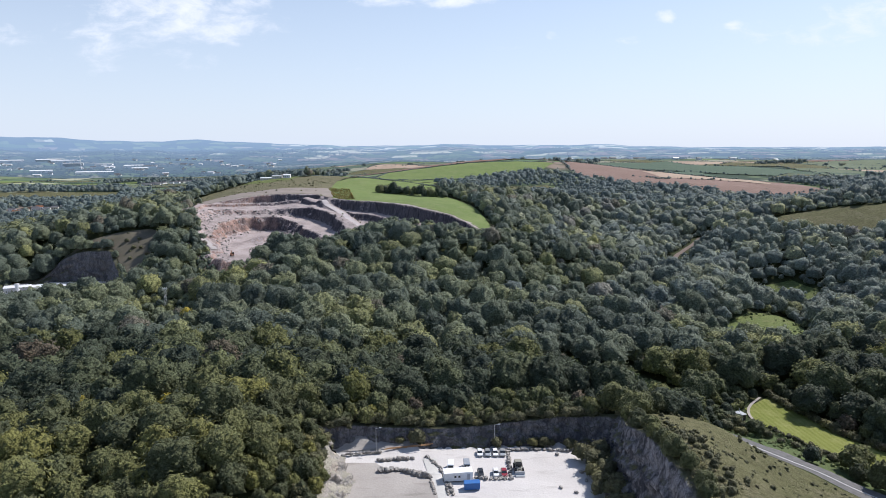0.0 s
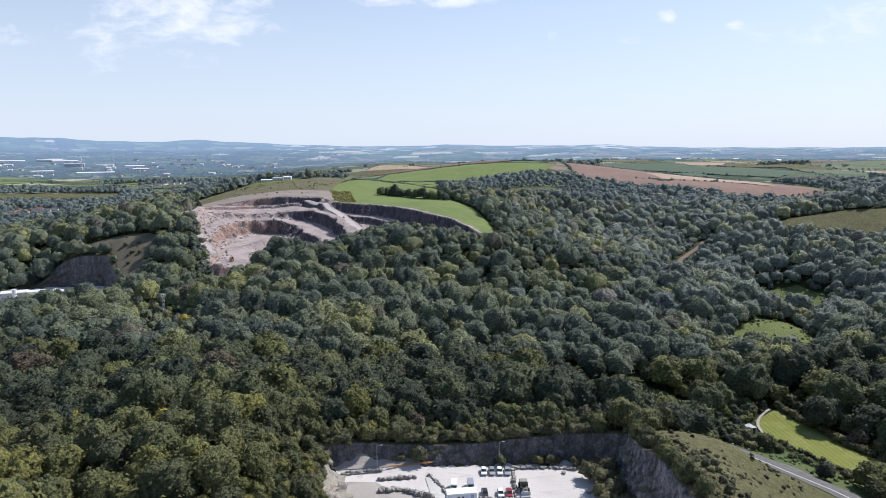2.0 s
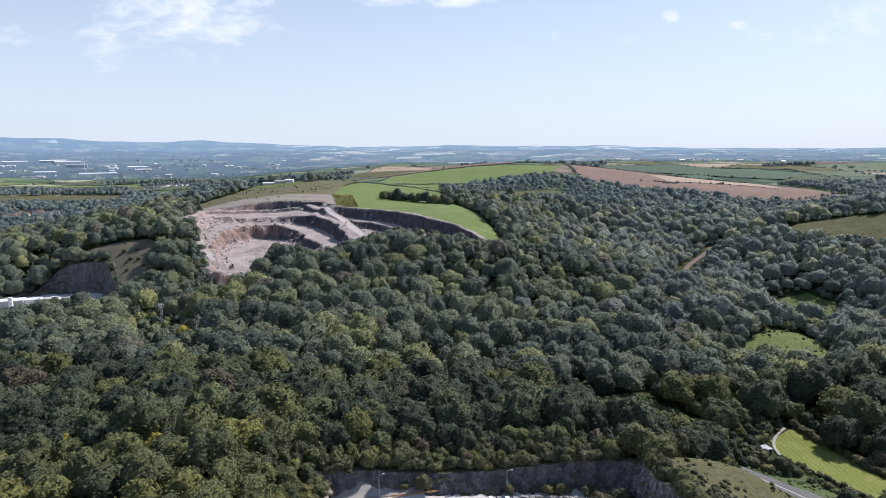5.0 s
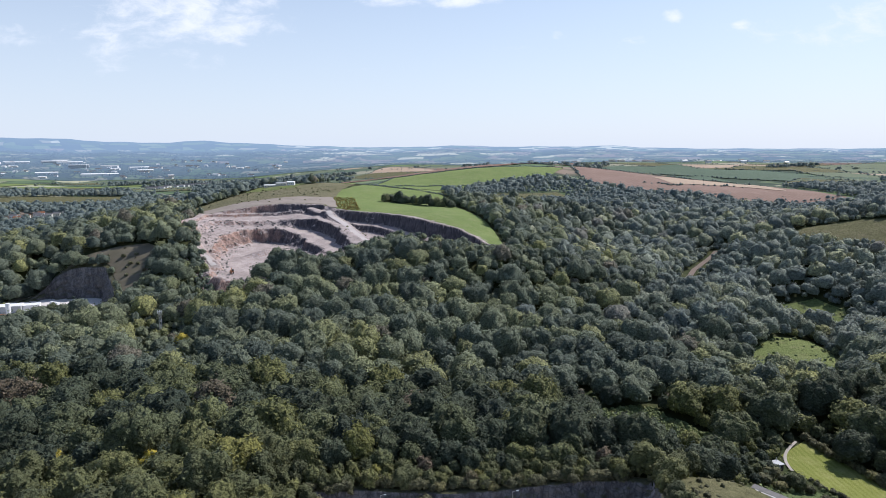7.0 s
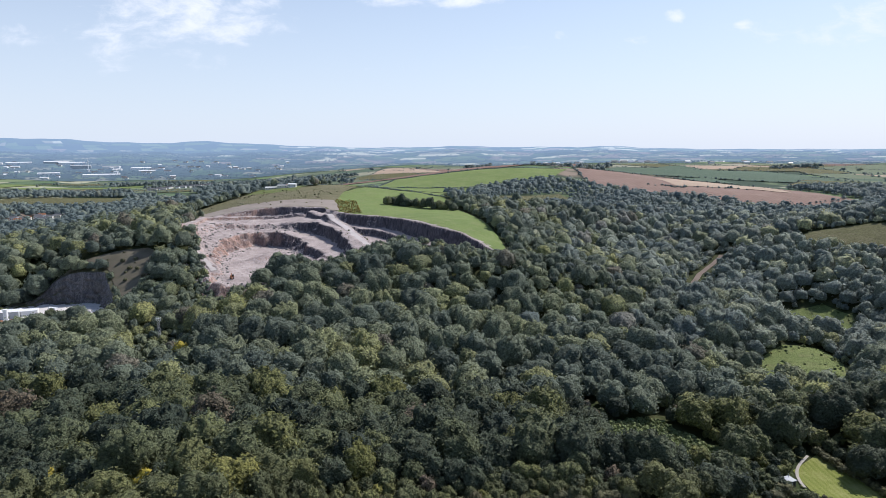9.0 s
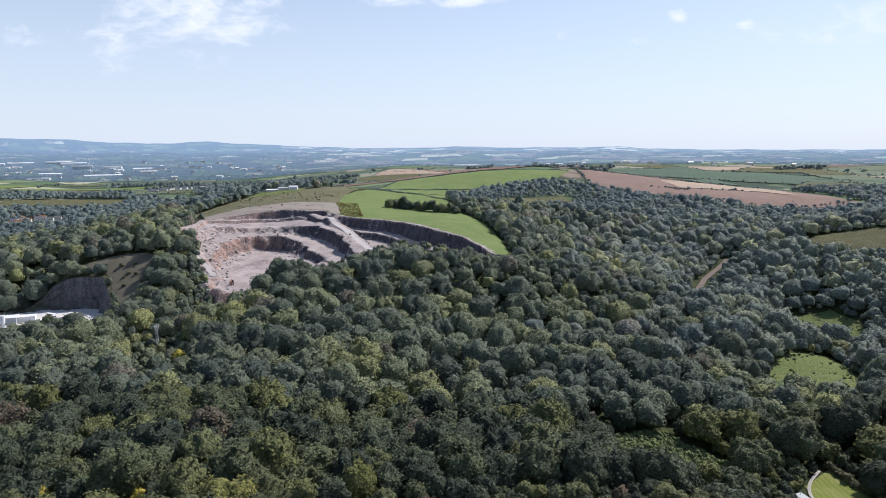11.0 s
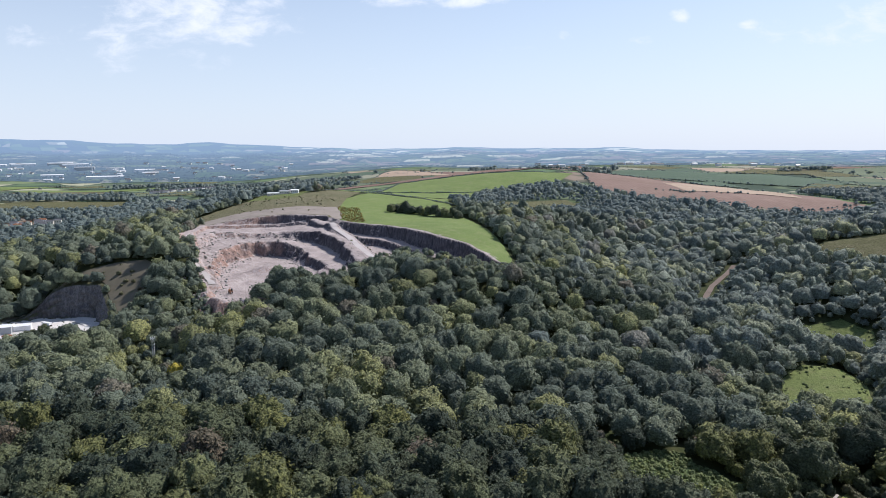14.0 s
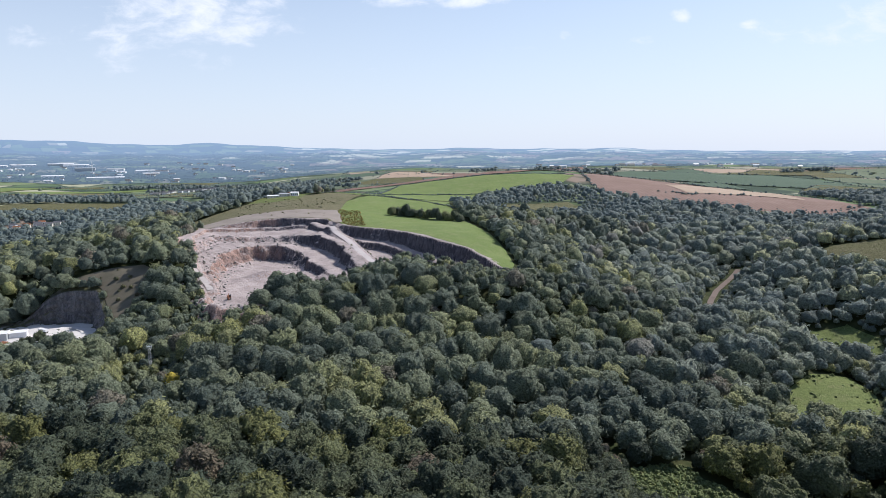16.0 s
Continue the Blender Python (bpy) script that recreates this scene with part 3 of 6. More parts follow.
def structure(ob, label, category):
    return tagged(ob, label, category, kind="structure")


def box_verts(x0, y0, z0, x1, y1, z1):
    return [(x, y, z) for z in (z0, z1) for x, y in ((x0, y0), (x1, y0), (x1, y1), (x0, y1))]


BOX = [(3, 2, 1, 0), (4, 5, 6, 7), (0, 1, 5, 4), (1, 2, 6, 5), (2, 3, 7, 6), (3, 0, 4, 7)]


def bm_box(bm, x0, y0, z0, x1, y1, z1, bevel=0.0):
    vs = [bm.verts.new(v) for v in box_verts(x0, y0, z0, x1, y1, z1)]
    fs = [bm.faces.new([vs[i] for i in f]) for f in BOX]
    if bevel:
        bmesh.ops.bevel(bm, geom=list({e for f in fs for e in f.edges}), offset=bevel, segments=2, affect="EDGES", profile=0.5)


def bm_tube(bm, a, b, r0, r1=None, sides=10):
    a, b = Vector(a), Vector(b)
    r1 = r0 if r1 is None else r1
    q = (b - a).to_track_quat("Z", "Y").to_matrix()
    rings = []
    for c, r in ((a, r0), (b, r1)):
        rings.append([bm.verts.new(c + q @ Vector((r * math.cos(k * math.tau / sides), r * math.sin(k * math.tau / sides), 0))) for k in range(sides)])
    for k in range(sides):
        bm.faces.new((rings[0][k], rings[0][(k + 1) % sides], rings[1][(k + 1) % sides], rings[1][k]))
    bm.faces.new(rings[0][::-1])
    bm.faces.new(rings[1])


def bm_prism(bm, outline, x0, x1):
    """An outline of (y, z) drawn out along x."""
    a = [bm.verts.new((x0, y, z)) for y, z in outline]
    b = [bm.verts.new((x1, y, z)) for y, z in outline]
    n = len(outline)
    for k in range(n):
        bm.faces.new((a[k], a[(k + 1) % n], b[(k + 1) % n], b[k]))
    bm.faces.new(a[::-1])
    bm.faces.new(b)


def part(name, bm, material, parent, label=""):
    me = bpy.data.meshes.new(name)
    bmesh.ops.recalc_face_normals(bm, faces=bm.faces)
    bm.to_mesh(me)
    bm.free()
    me.materials.append(material)
    ob = new(name, me)
    ob.parent = parent
    return tagged(ob, label)


def made(fn, *args, **kw):
    """A fresh bmesh on which fn has worked."""
    bm = bmesh.new()
    fn(bm, *args, **kw)
    return bm


def thing(name, m, label, category, group=""):
    ob = new(name)
    ob.matrix_world = m
    return tagged(ob, label, category, group)


def on_ground(x, y, turn=0.0, lift=0.0):
    return pose(x, y, float(ground_height(x, y)) + lift, 0, 0, turn)


# ---- ground, quarries, fields ----


def lines(fine0, fine1, step, low, high, grow=1.12):
    mid = np.arange(fine0, fine1 + 0.1, step)
    out, s, v = [], step, mid[-1]
    while v < high:
        s *= grow
        v += s
        out.append(v)
    left, s, v = [], step, mid[0]
    while v > low:
        s *= grow
        v -= s
        left.append(v)
    return np.array(left[::-1] + list(mid) + out)


def sunk(x, y):
    z = land(x, y)
    z = np.where(within(YARD, x, y) > -7, np.minimum(z, -4.0), z)
    z = np.where(within(PIT_RIM, x, y) > -4, np.minimum(z, 6.0), z)
    return np.where(within(OLD_RIM, x, y) > -5, np.minimum(z, -22.0), z)


GX = lines(-420, 470, 5, -4600, 4600, 1.09)
GY = lines(80, 860, 5, -900, 2900, 1.045)
FAR_Y = GY[np.argmin(np.abs(GY - 2750))]
structure(sheet("ground", GX, GY[GY <= FAR_Y], sunk, COUNTRY), "wooded hills and open farmland", "ground")
U, BY = np.meshgrid(np.linspace(-0.88, 0.88, 300), np.concatenate([np.linspace(FAR_Y - 40, 4300, 100), np.linspace(4315, 4660, 40), [4700]]))
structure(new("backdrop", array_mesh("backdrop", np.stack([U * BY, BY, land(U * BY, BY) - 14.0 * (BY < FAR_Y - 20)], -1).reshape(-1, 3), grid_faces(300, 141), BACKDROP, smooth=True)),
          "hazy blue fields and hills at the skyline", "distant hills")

structure(sheet("quarry_pit", np.arange(-312, 56, 1.4), np.arange(468, 800, 1.4), lambda x, y: pit_height(x, y) - 3 * (1 - soft(within(PIT_RIM, x, y), -9, -7)), PIT_STONE, False, lambda x, y: within(PIT_RIM, x, y) > -10),
          "stepped limestone quarry pit with pinkish benches and grey faces", "quarry")


def rock_wall(name, rim, foot_in, foot_z, material, label, rough=0.9, closed=False, apron=9.0, rim_lift=0.3, step=1.1, rows=16, lean=1.0, top=None):
    """A quarried face under the rim line: an apron on the land, the lip, and rows down to the foot, all uneven."""
    pts = rim if not closed else np.vstack([rim, rim[:1]])
    seg = np.hypot(*np.diff(pts, axis=0).T)
    dist = np.concatenate([[0], np.cumsum(seg)])
    s = np.linspace(0, dist[-1], int(dist[-1] / step) + 2)
    x, y = np.interp(s, dist, pts[:, 0]), np.interp(s, dist, pts[:, 1])
    for _ in range(6):
        x[1:-1] = (x[:-2] + x[1:-1] * 2 + x[2:]) / 4
        y[1:-1] = (y[:-2] + y[1:-1] * 2 + y[2:]) / 4
    tx, ty = np.gradient(x), np.gradient(y)
    n = np.hypot(tx, ty)
    ix, iy = ty / n, -tx / n                      # inwards, for a rim that runs clockwise
    lip = land(x - 3 * ix, y - 3 * iy) + rim_lift if top is None else top(x, y)
    rows_xyz = []
    for out in (apron, apron * 0.6, apron * 0.3):
        px, py = x - out * ix, y - out * iy
        rows_xyz.append(np.stack([px, py, np.where(out > apron * 0.5, land(px, py) - 0.6 * (out == apron), land(px, py) + rim_lift * 0.7)], -1))
    for r in range(rows + 1):
        v = r / rows
        z = lip + (foot_z - lip) * v
        wave = rough * (ripple(s, z * 2.2, 6.0, 3) * 1.2 + ripple(s, z * 1.2, 2.3, 5) * 0.6 + ripple(s * 1.7, z * 2.9, 1.1, 1) * 0.3)
        inward = foot_in * (v ** lean) + wave * (0.25 + min(1.0, 3 * v) * 0.75) + 0.5 * np.floor(v * 3.4 + 0.5 * ripple(s, s * 0, 17, 2)) * rough
        rows_xyz.append(np.stack([x + ix * inward, y + iy * inward, z + rough * 0.35 * ripple(s, z, 3, 8) * (0 < r)], -1))
    inward = foot_in + 6
    rows_xyz.append(np.stack([x + ix * inward, y + iy * inward, np.full(len(x), foot_z - 0.4)], -1))
    v = np.concatenate(rows_xyz)
    me = array_mesh(name, v, grid_faces(len(x), len(rows_xyz)), material)
    return structure(new(name, me), label, "rock face")


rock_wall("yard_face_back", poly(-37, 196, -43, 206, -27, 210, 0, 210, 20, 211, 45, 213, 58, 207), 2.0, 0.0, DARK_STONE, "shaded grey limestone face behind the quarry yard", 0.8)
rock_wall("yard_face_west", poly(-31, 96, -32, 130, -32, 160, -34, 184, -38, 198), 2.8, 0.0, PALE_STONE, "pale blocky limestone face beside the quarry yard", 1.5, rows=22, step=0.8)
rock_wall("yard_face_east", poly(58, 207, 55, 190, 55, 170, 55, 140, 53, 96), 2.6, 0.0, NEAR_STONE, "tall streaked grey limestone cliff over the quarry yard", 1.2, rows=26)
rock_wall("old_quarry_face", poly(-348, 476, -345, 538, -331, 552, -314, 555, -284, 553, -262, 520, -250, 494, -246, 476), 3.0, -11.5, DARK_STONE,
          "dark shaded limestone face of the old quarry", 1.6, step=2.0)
structure(sheet("yard_floor", np.arange(-44, 62, 2.0), np.arange(90, 216, 2.0), lambda x, y: 0.10 * ripple(x, y, 9, 4) + 1.6 * soft(y, 201, 210) * (x < -8), DUST),
          "white limestone dust floor of the quarry yard", "quarry floor")
structure(sheet("old_quarry_floor", np.arange(-362, -244, 3.0), np.arange(462, 560, 3.0), lambda x, y: -11.5 + 0.5 * ripple(x, y, 14, 4), DUST),
          "pale dusty floor of the old quarry works", "quarry floor")


def draped(name, outline, material, label, category, step=6.0, lift=0.35, height=land):
    """A piece of ground cover inside the outline, laid on the land."""
    x0, y0 = outline.min(0)
    x1, y1 = outline.max(0)
    xs, ys = np.arange(x0 - step, x1 + 2 * step, step), np.arange(y0 - step, y1 + 2 * step, step)
    X, Y = np.meshgrid(xs, ys)
    # points just outside the outline are pulled onto it, so that the edge runs clean
    D = within(outline, X, Y)
    px, py = X.copy(), Y.copy()
    near = (D < 0) & (D > -step * 1.5)
    best = np.full(X.shape, 1e9)
    for (ax, ay), (bx, by) in zip(outline, np.roll(outline, -1, 0)):
        dx, dy = bx - ax, by - ay
        k = np.clip(((X - ax) * dx + (Y - ay) * dy) / (dx * dx + dy * dy), 0, 1)
        qx, qy = ax + k * dx, ay + k * dy
        d = np.hypot(X - qx, Y - qy)
        closer = near & (d < best)
        best = np.where(closer, d, best)
        px, py = np.where(closer, qx, px), np.where(closer, qy, py)
    ok = (D >= 0) | near
    faces = grid_faces(len(xs), len(ys))
    keep = ok.ravel()[faces].all(1) & (D.ravel()[faces] > 0).any(1)
    v = np.stack([px, py, height(px, py) + lift], -1).reshape(-1, 3)
    used = np.unique(faces[keep])
    index = np.zeros(len(v), int)
    index[used] = np.arange(len(used))
    return structure(new(name, array_mesh(name, v[used], index[faces[keep]], material, smooth=True)), label, category)


draped("meadow_by_lane", MEADOW, MOWN, "freshly mown bright green meadow with pale swathes", "field", 4, 0.3)
draped("clearing_south", CLEAR_A, GLADE_GRASS, "sunlit grass clearing among the trees", "clearing", 5, 0.3)
draped("clearing_east", CLEAR_B, GLADE_GRASS, "green grass clearing below the wooded slope", "clearing", 5, 0.3)
draped("clearing_bracken", CLEAR_C, BRACKEN, "hollow overgrown with bracken and brambles", "clearing", 4, 0.3)
draped("field_hillside", SIDE_FIELD, ROUGH, "rough olive-green hillside field", "field", 8, 0.4)
draped("field_green_spur", GREEN_NEAR, GRASS, "bright green pasture above the quarry face", "field", 6, 0.4)
draped("field_green_middle", GREEN_MID, GRASS, "bright green hilltop pasture", "field", 10, 0.5)
draped("field_green_far", GREEN_FAR, GRASS, "bright green pasture behind a hedge", "field", 12, 0.8)
draped("field_brown", BROWN, PLOUGH, "reddish-brown ploughed field on the ridge", "field", 14, 0.8)
draped("field_stubble_strip", poly(400, 1345, 470, 1410, 555, 1480, 622, 1350, 604, 1210, 534, 1228, 400, 1212), STUBBLE, "paler stubble beside the ploughed field", "field", 14, 1.5)
draped("glade", GLADE, ROUGH, "rough grass glade between the woods", "clearing", 8, 0.5)
draped("field_dark_soil", DARK_FIELD, DARK_SOIL, "dark brown ploughed field", "field", 16, 1.2)
draped("field_crop_far", CROP_FAR, FAR_CROP, "wide dull green crop field", "field", 25, 1.5)
draped("quarry_waste_ground", WASTE, WASTE_GRASS, "rough grassed waste ground behind the quarry rim", "ground", 8, 0.45)
draped("pit_rim_strip", poly(-296, 786, -245, 799, -200, 801, -148, 790, -134, 756, -128, 762, -136, 810, -150, 856, -200, 866, -262, 858, -308, 822), RIM_DUST, "bare dusty strip behind the pit rim", "ground", 6, 0.6)
draped("field_strip", STRIP, GLADE_GRASS, "strip of rough green grass under the ploughed field", "field", 10, 0.6)
draped("farm_paddock", FARM, GLADE_GRASS, "green paddock round the farm buildings", "field", 10, 0.5)
draped("field_west_strip", WEST_STRIP, ROUGH, "olive grass strip between dark tree belts", "field", 16, 1.0)
draped("field_west_strip_far", WEST_STRIP_FAR, WASTE_GRASS, "dry grass strip between tree belts", "field", 20, 1.2)
draped("field_west_far", WEST_FIELD_FAR, GRASS, "flat bright green valley field", "field", 25, 1.5)
draped("field_west", WEST_FIELD, GRASS, "flat green valley field", "field", 25, 1.5)


def ribbon(name, line, wide, material, label, category, lift=0.5, step=3.0, height=land):
    seg = np.hypot(*np.diff(line, axis=0).T)
    dist = np.concatenate([[0], np.cumsum(seg)])
    s = np.linspace(0, dist[-1], int(dist[-1] / step) + 2)
    x, y = np.interp(s, dist, line[:, 0]), np.interp(s, dist, line[:, 1])
    for _ in range(8):
        x[1:-1] = (x[:-2] + x[1:-1] * 2 + x[2:]) / 4
        y[1:-1] = (y[:-2] + y[1:-1] * 2 + y[2:]) / 4
    tx, ty = np.gradient(x), np.gradient(y)
    n = np.hypot(tx, ty)
    nx, ny = -ty / n, tx / n
    cols = []
    for k in np.linspace(-0.5, 0.5, 5):
        cols.append(np.stack([x + nx * wide * k, y + ny * wide * k, height(x, y) + lift - 0.12 * abs(k)], -1))
    v = np.stack(cols, 1).reshape(-1, 3)
    return structure(new(name, array_mesh(name, v, grid_faces(5, len(x)), material, smooth=True)), label, category)


ribbon("road", LANE, 8.0, ASPHALT, "two-lane grey asphalt country road", "road", 0.7)
structure(ribbon("road_line", LANE, 0.34, WHITE_LINE, "painted white centre line of the road", "road marking", 0.76), "painted white centre line of the road", "road marking")
ribbon("haul_road", HAUL[1:], 6.5, HAUL_DUST, "pale dusty haul road down into the pit", "road", 0.5, 2.0, pit_height)
ribbon("pit_track", WEST_TRACK, 5.0, HAUL_DUST, "pale dusty track down to the pit floor", "track", 0.5, 2.0, pit_height)
ribbon("dirt_track", TRACK, 5.0, PATH, "reddish dirt track through the valley woods", "track", 0.8)

# ---- woods ----


def crown_arrays(rng, rings, boughs, tufts, wide, tall, leaf):
    """A domed crown: a closed canopy that swells over its boughs, with leaf tufts standing off it. Triangles."""
    squash = rng.uniform(0.9, 1.1)
    blunt = rng.uniform(0.72, 0.95)
    lobes = [(rng.uniform(0, 6.28), rng.uniform(0.04, 0.12), k) for k in (2, 3)]
    k = np.arange(boughs) + 0.5
    up = np.clip(1 - 1.45 * k / boughs + rng.uniform(-0.09, 0.09, boughs), -0.6, 0.99)
    ang = k * 2.39996 + rng.uniform(-0.4, 0.4, boughs)
    dome = np.stack([np.sqrt(1 - up * up) * np.cos(ang), np.sqrt(1 - up * up) * np.sin(ang), up], -1)
    swell = rng.uniform(0.75, 1.2, boughs)
    broad = 1.25 / math.sqrt(boughs) * rng.uniform(0.8, 1.25, boughs)

    def canopy(d, jitter):
        """Points of the canopy in the directions d."""
        a = np.arctan2(d[:, 1], d[:, 0])
        wob = 1 + sum(h * np.sin(m * a + p + 2.0 * d[:, 2]) for p, h, m in lobes)
        apart = np.arccos(np.clip(d @ dome.T, -1, 1))
        lump = (swell * np.sqrt(np.clip(1 - (apart / (broad * 1.35)) ** 2, 0, 1))).max(1)
        share = (0.74 + 0.26 * lump) * (1 + rng.normal(0, jitter, len(d)))
        rad = wide * 0.5 * share * wob * np.hypot(d[:, 0], d[:, 1]) ** blunt
        lift = np.where(d[:, 2] > 0, d[:, 2] * tall * 0.56, d[:, 2] * tall * 0.44)
        return np.stack([np.cos(a) * rad * squash, np.sin(a) * rad / squash, tall * 0.45 + lift * (0.5 + 0.5 * wob) * share], -1)

    sides = rings * 2 + 1
    grid = [(0.0, 0.0, 1.0)]
    for k in range(rings):
        z = math.cos(radians(120 * (k + 1) / rings - 40 / rings))
        grid += [(math.sqrt(1 - z * z) * math.cos((j + 0.5 * k) * math.tau / sides), math.sqrt(1 - z * z) * math.sin((j + 0.5 * k) * math.tau / sides), z) for j in range(sides)]
    hull = canopy(np.array(grid), 0.07) * np.array([0.93, 0.93, 0.96])
    tri = [(0, 1 + j, 1 + (j + 1) % sides) for j in range(sides)]
    for k in range(rings - 1):
        a, b = 1 + k * sides, 1 + (k + 1) * sides
        for j in range(sides):
            tri += [(a + j, b + j, a + (j + 1) % sides), (a + (j + 1) % sides, b + j, b + (j + 1) % sides)]
    # tufts
    d = rng.normal(size=(tufts, 3))
    d[:, 2] = np.abs(d[:, 2]) * 1.1 - 0.35
    d /= np.linalg.norm(d, axis=1, keepdims=True)
    at = canopy(d, 0.05) + d * leaf * rng.uniform(-0.3, 0.35, (tufts, 1))
    nrm = d * 0.9 + np.array([0, 0, 0.2]) + rng.normal(size=(tufts, 3)) * 0.42
    nrm /= np.linalg.norm(nrm, axis=1, keepdims=True)
    side = np.cross(nrm, rng.normal(size=(tufts, 3)))
    side /= np.linalg.norm(side, axis=1, keepdims=True)
    other = np.cross(nrm, side)
    sz = leaf * rng.uniform(0.6, 1.25, (tufts, 1))
    q = [at + (side * a * rng.uniform(0.75, 1.2, (tufts, 1)) + other * b * rng.uniform(0.75, 1.2, (tufts, 1))) * sz for a, b in ((-0.55, -0.4), (0.55, -0.4), (0.0, 0.65))]
    return np.concatenate([hull, np.stack(q, 1).reshape(-1, 3)]), np.concatenate([np.array(tri), len(hull) + 3 * np.arange(tufts)[:, None] + [0, 1, 2]])


rng = np.random.default_rng(7)
NEAR_CROWNS = [crown_arrays(rng, 8, 20, 300, 10.8, 11.5, 0.85) for _ in range(9)]
NEAR_BIG = [crown_arrays(rng, 10, 34, 480, 10.8, 11.5, 0.64) for _ in range(6)]
MID_CROWNS = [crown_arrays(rng, 6, 15, 140, 10.8, 11.5, 1.1) for _ in range(9)]
MID_BIG = [crown_arrays(rng, 8, 24, 240, 10.8, 11.5, 0.85) for _ in range(6)]
LOW_CROWNS = [crown_arrays(rng, 4, 10, 50, 10.8, 11.5, 1.55) for _ in range(7)]
FAR_CROWNS = [crown_arrays(rng, 2, 6, 14, 11.5, 11.5, 2.2) for _ in range(6)]
HEDGE_CROWNS = [crown_arrays(rng, 2, 4, 6, 11.0, 9.0, 3.0) for _ in range(4)]
TINY_CROWNS = [crown_arrays(rng, 1, 3, 2, 11.0, 9.0, 3.0) for _ in range(4)]
SMALL_BUSHES = [crown_arrays(rng, 3, 6, 26, 3.6, 2.9, 0.55) for _ in range(6)]
BUSH_CROWNS = [crown_arrays(rng, 5, 11, 100, 3.6, 2.9, 0.40) for _ in range(5)]


def planted(name, spots, crowns, material, label, category="woodland", seed=3, big=()):
    """Many trees in one mesh. Each spot: x, y, z, scale, height scale, tint. Wide trees take their crowns from big."""
    r = np.random.default_rng(seed)
    V, F, T, n = [], [], [], 0
    which = r.integers(0, len(crowns), len(spots))
    if big:
        which = np.where(spots[:, 3] > 1.12, len(crowns) + r.integers(0, len(big), len(spots)), which)
    for c, (cv, cf) in enumerate(list(crowns) + list(big)):
        sp = spots[which == c]
        if not len(sp):
            continue
        a = r.uniform(0, math.tau, len(sp))
        ca, sa = np.cos(a)[:, None], np.sin(a)[:, None]
        x = (cv[:, 0] * ca - cv[:, 1] * sa) * sp[:, 3:4] + sp[:, 0:1]
        y = (cv[:, 0] * sa + cv[:, 1] * ca) * sp[:, 3:4] + sp[:, 1:2]
        z = cv[:, 2] * sp[:, 4:5] + sp[:, 2:3]
        V.append(np.stack([x, y, z], -1).reshape(-1, 3))
        F.append((cf[None] + (n + np.arange(len(sp)) * len(cv))[:, None, None]).reshape(-1, 3))
        T.append(np.repeat(sp[:, 5], len(cv)))
        n += len(sp) * len(cv)
    me = array_mesh(name, np.concatenate(V), np.concatenate(F), material, np.concatenate(T))
    return tagged(new(name, me), label, category, kind="stuff")


def scatter(x0, x1, y0, y1, step, seed, jitter=0.42):
    r = np.random.default_rng(seed)
    X, Y = np.meshgrid(np.arange(x0, x1, step), np.arange(y0, y1, step))
    X = X + (np.arange(X.shape[0]) % 2)[:, None] * step / 2
    X, Y = X.ravel() + r.uniform(-jitter, jitter, X.size) * step, Y.ravel() + r.uniform(-jitter, jitter, X.size) * step
    return X, Y, r


OPEN = [(YARD, 1.5), (PIT_RIM, 1), (OLD_RIM, 2), (LEDGE, 1), (MEADOW, 3), (CLEAR_A, 2), (CLEAR_B, 2), (CLEAR_C, 2), (SIDE_FIELD, 3), (GREEN_NEAR, 5), (GREEN_MID, 6), (GREEN_FAR, 8),
        (BROWN, 8), (GLADE, 4), (DARK_FIELD, 10), (CROP_FAR, 10), (WASTE, 4), (WEST_FIELD, 10), (WEST_FIELD_FAR, 10), (WEST_STRIP, 6), (WEST_STRIP_FAR, 8), (FARM, 0), (HAMLET, 0), (VILLAGE, 0), (STRIP, 4)]
SLOPE = poly(58, 92, 59, 180, 62, 206, 84, 230, 106, 242, 114, 232, 132, 203, 160, 150, 190, 92)


ROADSIDE = poly(104, 252, 116, 256, 124, 264, 134, 285, 137, 285, 135, 266, 148, 240, 160, 216, 172, 190, 166, 176, 150, 203, 141, 216, 133, 229, 125, 238, 116, 244)


def wooded(x, y):
    ok = within(ROADSIDE, x, y) < 0
    for outline, margin in OPEN:
        ok &= within(outline, x, y) < -margin
    ok &= within(SLOPE, x, y) < 0
    ok &= beside(LANE, x, y) > 9
    ok &= beside(TRACK, x, y) > 8
    return ok


def trees_at(x, y, r, low=0.7, high=1.3):
    s = low + (high - low) * r.random(len(x)) ** 2.0
    big = ripple(x, y, 60, 4) * 0.12
    s = s * (1 + big)
    h = s ** 0.85 * r.uniform(0.78, 1.28, len(x))
    patch = 0.5 + 0.28 * ripple(x, y, 70, 2)
    tint = np.clip(patch * 0.5 + r.normal(0.14, 0.26, len(x)), 0.01, 0.98)
    return np.stack([x, y, land(x, y) - 0.4, s, h, tint], -1)


LOW_WOOD = poly(66, 222, 90, 236, 112, 250, 132, 262, 136, 284, 128, 286, 116, 270, 95, 262, 72, 250)


